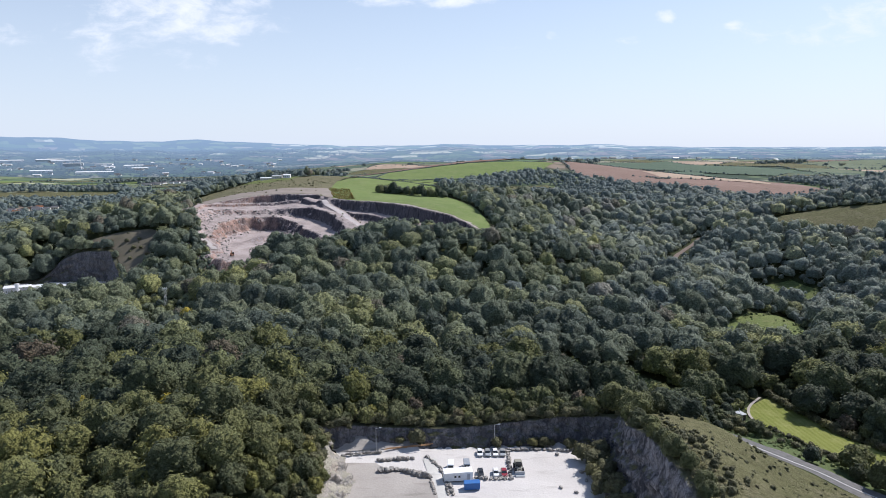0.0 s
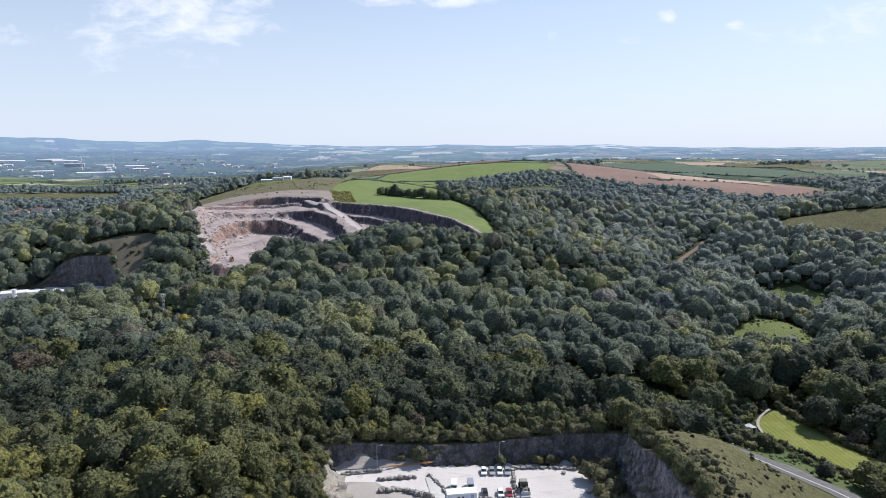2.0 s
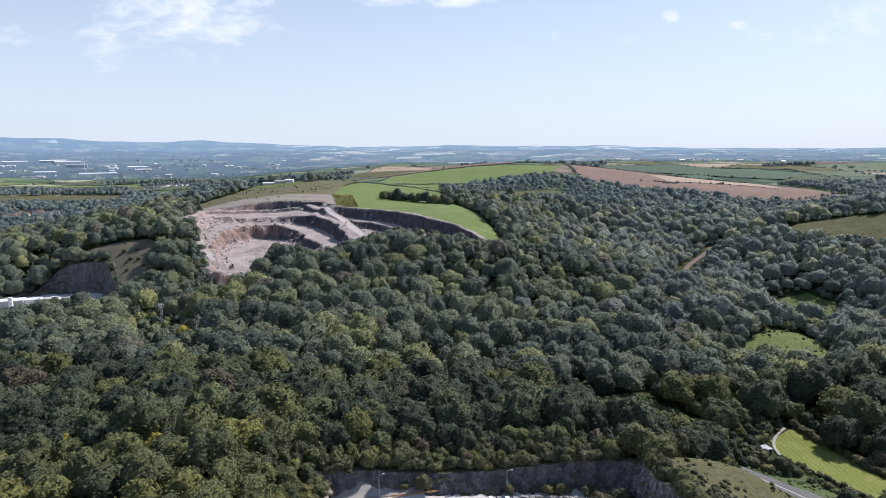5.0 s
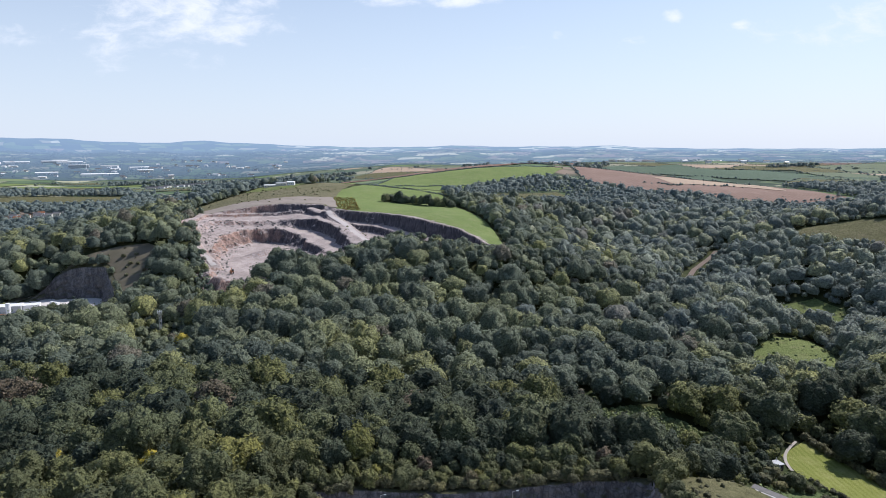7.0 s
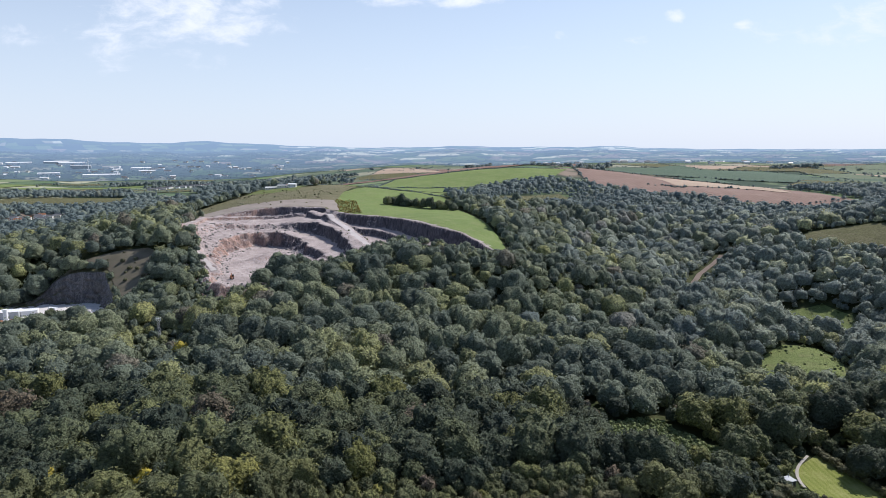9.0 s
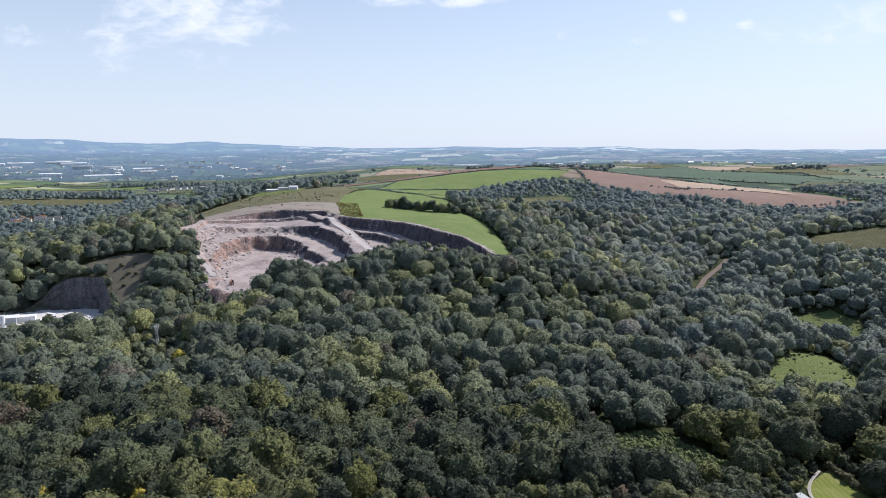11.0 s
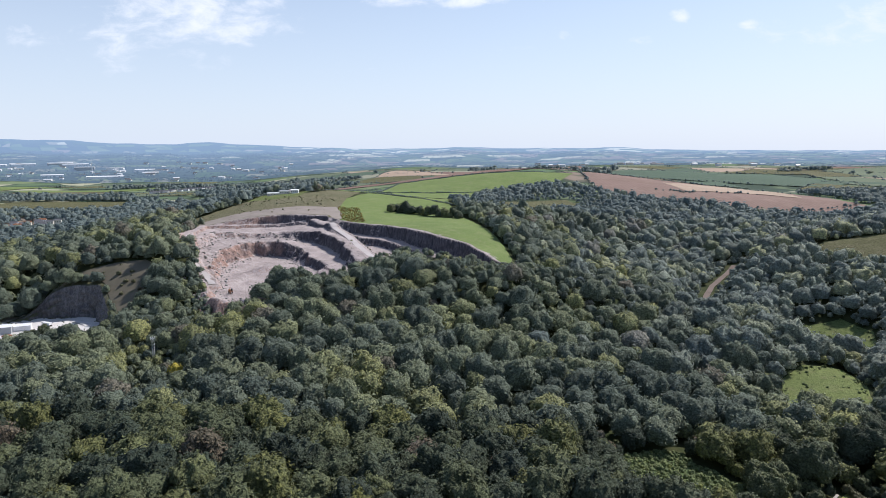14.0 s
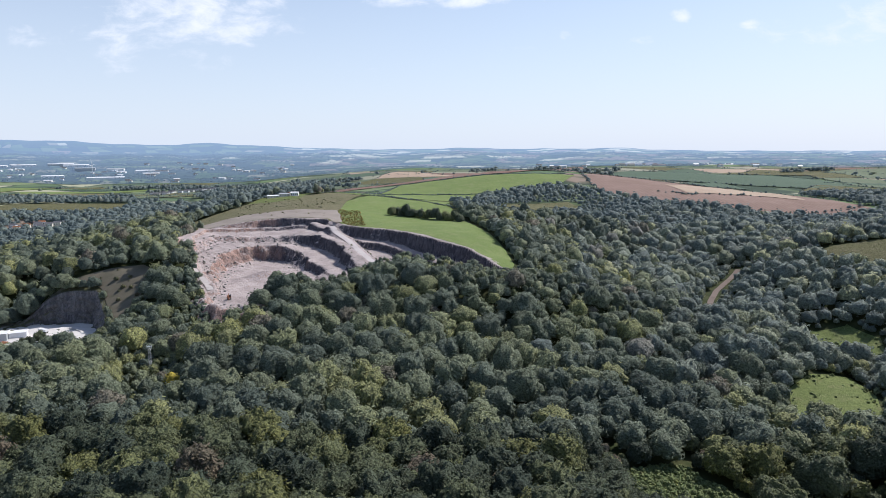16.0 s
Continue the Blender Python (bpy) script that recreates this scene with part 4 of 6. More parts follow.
def stature(x, y):
    """How tall the wood grows: low scrub wood on the near bank, by the quarries and the road, high wood in the valley;
    kept low too where it would hide things from the camera.
    """
    s = 0.70 + 0.30 * soft(y, 195, 270)
    s = s * np.where(within(LOW_WOOD, x, y) > -3, 0.55, 1.0)
    s = s * (0.55 + 0.45 * soft(-within(YARD, x, y), 2, 30))
    s = s * (0.42 + 0.58 * soft(beside(poly(-184, 424, -160, 372), x, y), 8, 24))
    s = s * (1 - 0.22 * soft(y, 420, 560))
    s = s * np.where(within(poly(50, 250, 98, 262, 104, 286, 60, 296), x, y) > 0, 0.65, 1.0)
    s = s * np.where(beside(TRACK, x, y) < 20, 0.5, 1.0)
    for spot in (CLEAR_A, CLEAR_B, CLEAR_C, SIDE_FIELD):
        s = s * (0.5 + 0.5 * soft(-within(spot, x, y), 2, 30))
    s = s * (0.5 + 0.5 * soft(beside(poly(128, 272, 112, 236), x, y), 8, 22))
    s = s * (0.6 + 0.4 * soft(-within(MEADOW, x, y), 3, 22))
    s = s * (1 - (0.6 - 0.6 * soft(-within(PIT_RIM, x, y), 3, 34)) * soft(-x, 150, 165) * soft(640 - y, 0, 40))
    s = s * (1 - 0.45 * np.exp(-((x + 188) / 42) ** 2 - ((y - 470) / 48) ** 2))
    hill = np.exp(-((x - 85) / 95) ** 2 - ((y - 525) / 90) ** 2)
    s = s * (1 - (0.58 - 0.58 * soft(-within(PIT_RIM, x, y), 3, 45)) * soft(x, -165, -120))
    s = s * (1 - 0.5 * (1 - soft(-within(PIT_RIM, x, y), 2, 24)) * soft(y, 600, 640))
    s = s * (1 - (0.65 - 0.65 * soft(-within(OLD_RIM, x, y), 3, 60)) * (1 - 0.6 * soft(y, 520, 545)))
    return s * (1 - 0.50 * hill)


def grown(x0, x1, y0, y1, mean, seed):
    """Trees that stand as close as their crowns allow, the widest first: spots as for planted()."""
    r = np.random.default_rng(seed)
    n = int((x1 - x0) * (y1 - y0) / (mean * mean) * 4)
    x, y = r.uniform(x0, x1, n), r.uniform(y0, y1, n)
    ok = (np.abs(x) < 0.74 * y + 40) & wooded(x, y)
    x, y = x[ok], y[ok]
    tall = stature(x, y)
    rad = mean * np.exp(r.normal(0, 0.37, len(x))) * (1 + 0.22 * ripple(x, y, 55, 4)) * tall
    rad = np.clip(rad, 2.2, 9.4)
    cells = collections.defaultdict(list)
    kept = []
    for i in np.argsort(-rad + r.normal(0, 0.8, len(rad))):
        a, b, c = float(x[i]), float(y[i]), float(rad[i])
        ci, cj = int(a // 14), int(b // 14)
        free = True
        for u in (ci - 1, ci, ci + 1):
            for v in (cj - 1, cj, cj + 1):
                for p, q, w in cells[u, v]:
                    if (p - a) ** 2 + (q - b) ** 2 < (0.70 * (w + c)) ** 2:
                        free = False
                        break
                if not free:
                    break
            if not free:
                break
        if free:
            cells[ci, cj].append((a, b, c))
            kept.append(i)
    x, y, rad, tall = x[kept], y[kept], rad[kept], tall[kept]
    s = rad / 5.0
    h = (s / tall) ** 0.85 * tall * r.uniform(0.85, 1.2, len(x))
    tint = np.clip(0.44 + 0.18 * ripple(x, y, 70, 2) + r.normal(0, 0.28, len(x)), 0.01, 0.89)
    tint = np.where(r.random(len(x)) < 0.025, 0.97, tint)
    return np.stack([x, y, land(x, y) - 0.4, s, h, tint], -1)


NEAR_TREES = np.concatenate([grown(-280, 290, 108, 232, 3.9, 11), grown(-300, 320, 234, 330, 5.6, 17)])
MID_TREES = grown(-690, 690, 332, 880, 5.6, 12)


def far_wood(x, y):
    """Woods beyond the ridge: the west flank and plain, the east valley, copses."""
    west = (x < -300 - 0.02 * y) & (y < 1700 + 0.25 * (x + 700)) & (ripple(x, y, 170, 5) < 0.45 + 0.5 * (y < 1100)) | (within(poly(-330, 930, -300, 960, -220, 1010, -180, 1100, -280, 1090, -420, 1050), x, y) > 0)
    mid = within(poly(20, 800, 60, 800, 180, 840, 420, 860, 700, 860, 900, 1000, 760, 1100, 560, 1090, 420, 1080, 290, 1125, 240, 1220, 180, 1290, 60, 1230, 30, 1130, 20, 1010, -60, 960, 0, 840), x, y) > 0
    east = (x > 660) & (y < 1250 - 0.1 * x + 0.4 * (x - 660)) | (within(poly(700, 1180, 660, 1350, 760, 1420, 1300, 1350, 1300, 900, 900, 850), x, y) > 0)
    copse = (ripple(x * 0.6, y * 1.5, 210, 6) + 0.5 * ripple(x, y, 70, 3) > np.where(x < -250, 0.30, 0.78)) & (y > 1480)
    return west | mid | east | copse


X, Y, r = scatter(-1700, 1500, 880, 2300, 11.0, 13)
ok = wooded(X, Y) & (np.abs(X) < 0.74 * Y + 60) & far_wood(X, Y)
FAR_TREES = trees_at(X[ok], Y[ok], r, 0.95, 1.7)
FAR_TREES[:, 4] *= 0.85
# trees round the glade lowered so that it shows from the camera
FAR_TREES[:, 3:5] *= (0.5 + 0.5 * soft(-within(GLADE, FAR_TREES[:, 0], FAR_TREES[:, 1]), 4, 90))[:, None]

NEAR_TREES = NEAR_TREES[np.argsort(NEAR_TREES[:, 1])]
rest = NEAR_TREES[300:]
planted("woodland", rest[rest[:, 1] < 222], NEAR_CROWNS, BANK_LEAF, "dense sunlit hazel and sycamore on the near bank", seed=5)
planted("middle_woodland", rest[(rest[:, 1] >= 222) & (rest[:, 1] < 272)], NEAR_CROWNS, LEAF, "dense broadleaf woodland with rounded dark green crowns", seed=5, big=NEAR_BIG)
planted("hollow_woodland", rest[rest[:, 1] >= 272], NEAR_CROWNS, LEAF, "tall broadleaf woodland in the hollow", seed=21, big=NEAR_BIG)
# farther woods take the leaf colours with more haze painted in
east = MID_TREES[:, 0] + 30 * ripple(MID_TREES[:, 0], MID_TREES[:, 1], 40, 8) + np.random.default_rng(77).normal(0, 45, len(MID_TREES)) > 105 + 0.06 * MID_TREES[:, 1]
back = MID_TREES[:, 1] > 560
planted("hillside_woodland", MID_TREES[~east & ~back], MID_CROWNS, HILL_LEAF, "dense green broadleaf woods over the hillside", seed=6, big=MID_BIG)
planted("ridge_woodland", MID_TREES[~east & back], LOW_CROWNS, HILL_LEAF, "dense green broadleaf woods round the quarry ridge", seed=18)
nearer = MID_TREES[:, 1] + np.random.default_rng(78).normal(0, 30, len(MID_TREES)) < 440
planted("valley_foot_woodland", MID_TREES[east & ~back & nearer], MID_CROWNS, HILL_LEAF, "green woods at the valley foot, paled for haze", seed=15, big=MID_BIG)
planted("valley_woodland", MID_TREES[east & ~back & ~nearer], MID_CROWNS, VALLEY_LEAF, "woods in the valley, greyed and blued for haze", seed=16, big=MID_BIG)
planted("valley_head_woodland", MID_TREES[east & back], LOW_CROWNS, VALLEY_LEAF, "woods at the head of the valley, greyed and blued for haze", seed=19)
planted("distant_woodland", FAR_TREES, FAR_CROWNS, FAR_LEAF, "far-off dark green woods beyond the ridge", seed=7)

# the trees of the near bank stand singly


def crown_mesh(crown, material):
    return array_mesh("crown", crown[0], crown[1], material, np.zeros(len(crown[0])))


def trunk_mesh(height=6.5, r=0.32):
    def build(bm):
        bm_tube(bm, (0, 0, -0.5), (0.1, 0.05, height * 0.5), r, r * 0.75, 7)
        bm_tube(bm, (0.1, 0.05, height * 0.5), (0, 0, height), r * 0.75, r * 0.4, 7)
        for k in range(4):
            a = k * 1.6 + 0.4
            bm_tube(bm, (0.05, 0.02, height * (0.42 + 0.07 * k)), (2.2 * math.cos(a), 2.2 * math.sin(a), height * (0.75 + 0.05 * k)), r * 0.42, r * 0.18, 5)
    bm = made(build)
    me = bpy.data.meshes.new("trunk")
    bm.to_mesh(me)
    bm.free()
    me.materials.append(BARK)
    return me


CROWN_MESHES = [crown_mesh(c, BANK_LEAF) for c in NEAR_CROWNS]
GOLD_MESHES = [crown_mesh(c, GOLD_LEAF) for c in NEAR_CROWNS[:2]]
BUSH_MESHES = [crown_mesh(c, SCRUB) for c in BUSH_CROWNS]
TRUNK = trunk_mesh()
STEM = trunk_mesh(1.5, 0.08)
pick = random.Random(21)


def tree(x, y, wide=1.0, tall=1.0, label="broadleaf tree with a rounded dense green crown", group="woodland trees", meshes=None, z=None):
    ob = new("tree")
    ob.matrix_world = Matrix.Translation((x, y, float(ground_height(x, y)) - 0.2 if z is None else z)) @ Matrix.Rotation(pick.uniform(0, 6.28), 4, "Z") @ Matrix.Diagonal((wide, wide, tall, 1))
    tagged(ob, label, "tree", group)
    for name, me in (("trunk", TRUNK), ("crown", pick.choice(meshes or CROWN_MESHES))):
        new(name, me).parent = ob
    return ob


def bush(x, y, size=1.0, label="low green scrub bush on the bank", group="scrub bushes", z=None):
    ob = new("bush")
    ob.matrix_world = Matrix.Translation((x, y, float(ground_height(x, y)) - 0.1 if z is None else z)) @ Matrix.Rotation(pick.uniform(0, 6.28), 4, "Z") @ Matrix.Diagonal((size, size, size * pick.uniform(0.8, 1.1), 1))
    tagged(ob, label, "bush", group)
    for name, me in (("stem", STEM), ("crown", pick.choice(BUSH_MESHES))):
        new(name, me).parent = ob
    return ob


for x, y, z, s, h, _ in NEAR_TREES[:300]:
    tree(x, y, s, h)

# ---- the slope above the road ----
draped("grass_slope", SLOPE, ROUGH, "steep rough grass slope with scrub above the road", "slope", 4, 0.25)
X, Y, r = scatter(58, 190, 92, 250, 2.1, 31)
ok = (within(SLOPE, X, Y) > 2) & (beside(LANE, X, Y) > 8)
edge = within(SLOPE, X, Y)
thick = 0.9 * np.exp(-((X - 60) / 11) ** 2) + 0.45 * (ripple(X, Y, 12, 3) > 0.2) + 0.26 + 0.45 * np.exp(-((beside(LANE, X, Y) - 12) / 6) ** 2)
ok &= r.random(len(X)) < thick
sp = trees_at(X[ok], Y[ok], r, 0.16, 0.85)
sp[:, 3:5] *= (0.6 + 0.4 * np.exp(-((sp[:, 0] - 60) / 14) ** 2))[:, None]
planted("slope_scrub", sp, SMALL_BUSHES, SCRUB, "scattered brown-green scrub on the grass slope", "scrub", 8)
# scrub along the lip of the yard's faces, and inside its east corner
for k in range(46):
    a = k / 45
    bush(58 + pick.uniform(-0.8, 3), 120 + 88 * a, pick.uniform(0.5, 1.15), "dense scrub on the edge of the cliff", "cliff edge scrub", float(land(60, 120 + 88 * a)) - 0.2)
for k in range(50):
    x = -44 + 100 * k / 49
    bush(x, (211.5 if x > -30 else 206) + pick.uniform(0, 3.2), pick.uniform(0.6, 1.5), "scrub hanging over the quarry face", "quarry edge scrub", float(land(x, 214)) - 0.1)
for k in range(30):
    bush(-36 + pick.uniform(-4, 0.5) - 2.0 * (k > 22), 150 + 50 * k / 29, pick.uniform(0.8, 1.6), "bright green bush over the pale rock face", "quarry edge scrub", float(land(-38, 150 + 50 * k / 29)) - 0.1)
for x, y, s in ((44, 197, 1.9), (47, 192, 2.4), (49, 186, 2.3), (45, 186, 1.7), (50, 199, 2.2), (46, 180, 2.0), (49, 175, 2.2), (44, 176, 1.4), (51, 168, 2.0), (47, 169, 1.6), (52, 180, 2.0)):
    bush(x, y, s, "tall green bush on the quarry floor's edge", "yard bushes", 0.0)
for x, y, s in ((17.5, 206.6, 1.25), (29.5, 207, 1.2), (33, 207.5, 1.35), (35.5, 207.5, 1.0), (41.5, 206, 1.4), (-9.5, 207.5, 1.8), (-15, 208, 1.0), (25, 208, 0.7), (-38, 203, 1.2)):
    bush(x, y, s, "green bush at the foot of the quarry face", "yard bushes", 0.0 if x > -8 else 1.0)

# ---- the quarry yard ----
draped("yard_grey_ground", poly(-31, 110, -32, 160, -32, 196, -22, 196, -18, 191, -8, 188, -3.5, 184, -1.5, 172, 0, 110), GREY_DUST, "grey tyre-marked part of the quarry yard", "quarry floor", 2.5, 0.16,
       lambda x, y: 0.10 * ripple(x, y, 9, 4))
draped("yard_gravel_bank", poly(-37, 203, -20, 204.5, -8, 206, -12, 209.5, -27, 210.5, -40, 207), GREY_DUST, "grey gravel bank under the rock face", "gravel bank", 1.5, 0.25,
       lambda x, y: 1.6 * soft(y, 201, 210) + 1.7 * np.exp(-((x + 29) / 6) ** 2 - ((y - 209) / 2.6) ** 2))
ribbon("yard_ramp", poly(-5, 199, -3.6, 192, -2.6, 186, -1.2, 178, 0, 165, 0, 130), 4.2, CONCRETE, "pale concrete ramp through the quarry yard", "path", 0.2, 2.0, lambda x, y: 0 * x)


def boulder_mesh(seed):
    r = random.Random(seed)
    bm = bmesh.new()
    bmesh.ops.create_icosphere(bm, subdivisions=2, radius=0.62)
    off = Vector((r.uniform(0, 90), r.uniform(0, 90), r.uniform(0, 90)))
    for v in bm.verts:
        v.co *= 1 + 0.5 * noise.noise(v.co * 1.5 + off) + 0.16 * noise.noise(v.co * 4 + off)
        v.co.x *= 1.25
        v.co.z = max(v.co.z * 0.8, -0.34) + 0.3
    me = bpy.data.meshes.new("boulder")
    bm.to_mesh(me)
    bm.free()
    me.materials.append(BOULDER)
    return me


BOULDERS = [boulder_mesh(k) for k in range(8)]


def boulder(x, y, size, group, label="pale quarried limestone boulder in a row"):
    ob = tagged(new("boulder", pick.choice(BOULDERS)), label, "boulder", group)
    ob.matrix_world = pose(x, y, 0.05 if y < 201 or x > -8 else 0.4, 0, 0, pick.uniform(0, 360)) @ Matrix.Diagonal((size * pick.uniform(0.85, 1.2), size, size * pick.uniform(0.85, 1.15), 1))


def boulder_row(line, gap, size, group, label="pale quarried limestone boulder in a row"):
    seg = np.hypot(*np.diff(line, axis=0).T)
    dist = np.concatenate([[0], np.cumsum(seg)])
    for s in np.arange(0, dist[-1] + 0.01, gap):
        boulder(float(np.interp(s, dist, line[:, 0])) + pick.uniform(-0.2, 0.2), float(np.interp(s, dist, line[:, 1])) + pick.uniform(-0.2, 0.2), size * pick.uniform(0.8, 1.25), group, label)


boulder_row(poly(21, 204.4, 31, 204.6, 41, 203.4), 1.5, 1.0, "boulders along the back of the yard")
boulder_row(poly(20.6, 203, 20.4, 196, 20.0, 186.5), 1.55, 1.0, "boulders beside the car park")
boulder_row(poly(9.4, 186.0, 14, 185.4, 20.2, 185.2), 1.5, 1.05, "boulders in front of the car park")
boulder_row(poly(-33, 201.0, -27, 201.8, -20.5, 203), 1.3, 0.95, "boulders along the gravel bank")
boulder_row(poly(-21, 197.2, -17, 197.6, -9.5, 199), 1.5, 1.25, "dark boulders across the yard", "dark weathered boulder between the yard levels")
boulder_row(poly(-19.5, 190.3, -15, 191.2, -10, 189.0, -5.2, 186.4), 1.5, 1.6, "large boulders across the yard", "large dark boulder in a bank across the yard")
boulder_row(poly(-6.0, 200, -4.0, 197, -2.0, 193, -0.4, 188, 0.2, 183, 1.0, 176), 1.2, 0.8, "dark stones lining the ramp", "small dark stone lining the ramp")
boulder_row(poly(-4.6, 186, -3.8, 182, -3.0, 176), 1.3, 0.7, "dark stones lining the ramp", "small dark stone lining the ramp")
boulder_row(poly(1.6, 182, 2.4, 176), 1.4, 0.9, "loose stones by the cabin", "loose pale stone beside the cabin")
for x, y in ((42, 189), (42.4, 184), (36.5, 201), (34, 180), (38, 177), (43, 172)):
    boulder(x, y, 0.9, "loose boulders", "lone boulder on the white dust")


def car_body(bm, long, wide, high, van):
    h = high
    if van:
        side = [(-long / 2, 0.35), (long / 2, 0.35), (long / 2, 0.95), (long * 0.38, 1.15), (long * 0.27, h), (-long / 2, h)]
    else:
        side = [(-long / 2, 0.35), (long / 2, 0.35), (long / 2, 0.72), (long * 0.26, 0.92), (-long * 0.40, 0.95), (-long / 2, 0.9)]
    bm_prism(bm, side, -wide / 2, wide / 2)
    bmesh.ops.bevel(bm, geom=list(bm.edges), offset=0.09, segments=2, affect="EDGES", profile=0.5)


def car_cabin(bm, long, wide, high):
    low = [(-wide / 2 + 0.06, long * 0.26, 0.9), (wide / 2 - 0.06, long * 0.26, 0.9), (wide / 2 - 0.06, -long * 0.44, 0.93), (-wide / 2 + 0.06, -long * 0.44, 0.93)]
    top = [(-wide / 2 + 0.22, long * 0.08, high - 0.07), (wide / 2 - 0.22, long * 0.08, high - 0.07), (wide / 2 - 0.22, -long * 0.34, high - 0.07), (-wide / 2 + 0.22, -long * 0.34, high - 0.07)]
    vs = [bm.verts.new(v) for v in low + top]
    for f in BOX:
        bm.faces.new([vs[i] for i in f])


def car(x, y, turn, paint, label, van=False, category="car"):
    long, wide, high = (5.0, 1.95, 2.1) if van else (4.3, 1.78, 1.46)
    ob = thing("van" if van else "car", on_ground(x, y, turn, 0.12), label, category, "parked cars")
    part("body", made(car_body, long, wide, high, van), paint, ob)
    if van:
        part("windscreen", made(bm_box, -wide / 2 + 0.2, long * 0.30, 1.2, wide / 2 - 0.2, long * 0.36, high - 0.25), GLASS, ob, "dark windscreen")
    else:
        part("glasshouse", made(car_cabin, long, wide, high), GLASS, ob, "dark car windows")
        part("roof", made(bm_box, -wide / 2 + 0.2, -long * 0.35, high - 0.08, wide / 2 - 0.2, long * 0.09, high, 0.03), paint, ob)
    for sx in (-1, 1):
        part("headlight", made(bm_box, sx * wide * 0.36 - 0.16, long / 2 - 0.06, 0.6, sx * wide * 0.36 + 0.16, long / 2 + 0.02, 0.75), STEEL, ob, "clear headlight")
        for sy in (-1, 1):
            w = part("wheel", made(bm_tube, (sx * (wide / 2 - 0.2), sy * long * 0.31, 0.32), (sx * (wide / 2 + 0.01), sy * long * 0.31, 0.32), 0.32, 0.32, 14), RUBBER, ob, "black tyre")
            part("rim", made(bm_tube, (sx * (wide / 2), sy * long * 0.31, 0.32), (sx * (wide / 2 + 0.025), sy * long * 0.31, 0.32), 0.2, 0.2, 10), STEEL, w, "steel wheel rim")


for x, paint, colour in ((11.4, WHITE, "white"), (13.9, SILVER, "silver"), (16.4, WHITE, "white"), (18.8, SILVER, "pale grey")):
    car(x, 201.6, 180 + pick.uniform(-4, 4), paint, colour + " hatchback car parked in a row on white dust")
for x, paint, colour in ((10.9, BLACK, "black"), (15.6, WHITE, "white"), (18.1, RED, "dark red")):
    car(x, 188.2, 180 + pick.uniform(-4, 4), paint, colour + " car parked behind a row of boulders")
car(1.8, 191.8, 178, WHITE, "white van parked behind the site cabin", True, "van")
car(6.8, 192.2, 182, SILVER, "grey van parked behind the site cabin", True, "van")

cabin = thing("site_cabin", on_ground(3.9, 185.4, 8, 0.12), "white portable site cabin with small windows", "cabin")
part("wall", made(bm_box, -4.3, -1.6, 0.25, 4.3, 1.6, 2.75, 0.04), WHITE, cabin)
part("roof", made(bm_box, -4.45, -1.75, 2.75, 4.45, 1.75, 2.92, 0.05), WHITE, cabin, "flat white cabin roof")
part("skirt", made(bm_box, -4.2, -1.5, 0.0, 4.2, 1.5, 0.25), DARK, cabin, "dark base under the cabin")
for x in (-1.0, 0.2):
    w = part("window", made(bm_box, x - 0.3, -1.66, 1.35, x + 0.3, -1.58, 1.95), GLASS, cabin, "small dark cabin window")
    part("frame", made(bm_box, x - 0.38, -1.64, 1.27, x + 0.38, -1.585, 1.35), GREY, w)
part("door", made(bm_box, 2.6, -1.66, 0.3, 3.45, -1.585, 2.3), GREY, cabin, "grey cabin door")

skip = thing("skip_container", on_ground(7.9, 180.0, 4, 0.12), "blue steel container standing on white dust", "container")
part("body", made(bm_box, -2.3, -1.1, 0.1, 2.3, 1.1, 2.0, 0.05), BLUE, skip)
part("lid", made(bm_box, -2.36, -1.16, 2.0, 2.36, 1.16, 2.12, 0.04), BLUE, skip)
for x in np.linspace(-2.0, 2.0, 8):
    part("rib", made(bm_box, float(x) - 0.06, -1.17, 0.2, float(x) + 0.06, -1.09, 1.95), BLUE, skip)

loader = thing("wheel_loader", on_ground(22.8, 190.5, 182, 0.1), "dusty grey-yellow wheel loader with its bucket down", "loader")
part("chassis", made(bm_box, -0.9, -3.0, 0.8, 0.9, 1.6, 1.5, 0.1), YELLOW, loader)
part("engine_cover", made(bm_box, -1.05, -3.2, 1.3, 1.05, -1.0, 2.3, 0.15), YELLOW, loader)
cab = part("cab", made(bm_box, -0.8, -1.0, 1.5, 0.8, 0.6, 3.2, 0.12), GLASS, loader, "glazed operator cab")
part("cab_roof", made(bm_box, -0.9, -1.1, 3.2, 0.9, 0.7, 3.35, 0.06), YELLOW, cab)
part("bucket", made(bm_prism, [(2.9, 0.1), (4.1, 0.1), (4.1, 0.25), (3.2, 0.5), (3.1, 1.3), (2.9, 1.3)], -1.45, 1.45), GREY, loader, "worn steel bucket")
for sx in (-1, 1):
    part("lift_arm", made(bm_tube, (sx * 0.6, 0.8, 1.7), (sx * 0.6, 3.0, 0.8), 0.16, 0.14, 6), YELLOW, loader)
    for y in (-2.0, 1.3):
        w = part("wheel", made(bm_tube, (sx * 0.85, y, 0.8), (sx * 1.4, y, 0.8), 0.8, 0.8, 18), RUBBER, loader, "large black tyre")
        part("rim", made(bm_tube, (sx * 1.38, y, 0.8), (sx * 1.43, y, 0.8), 0.42, 0.42, 12), YELLOW, w)


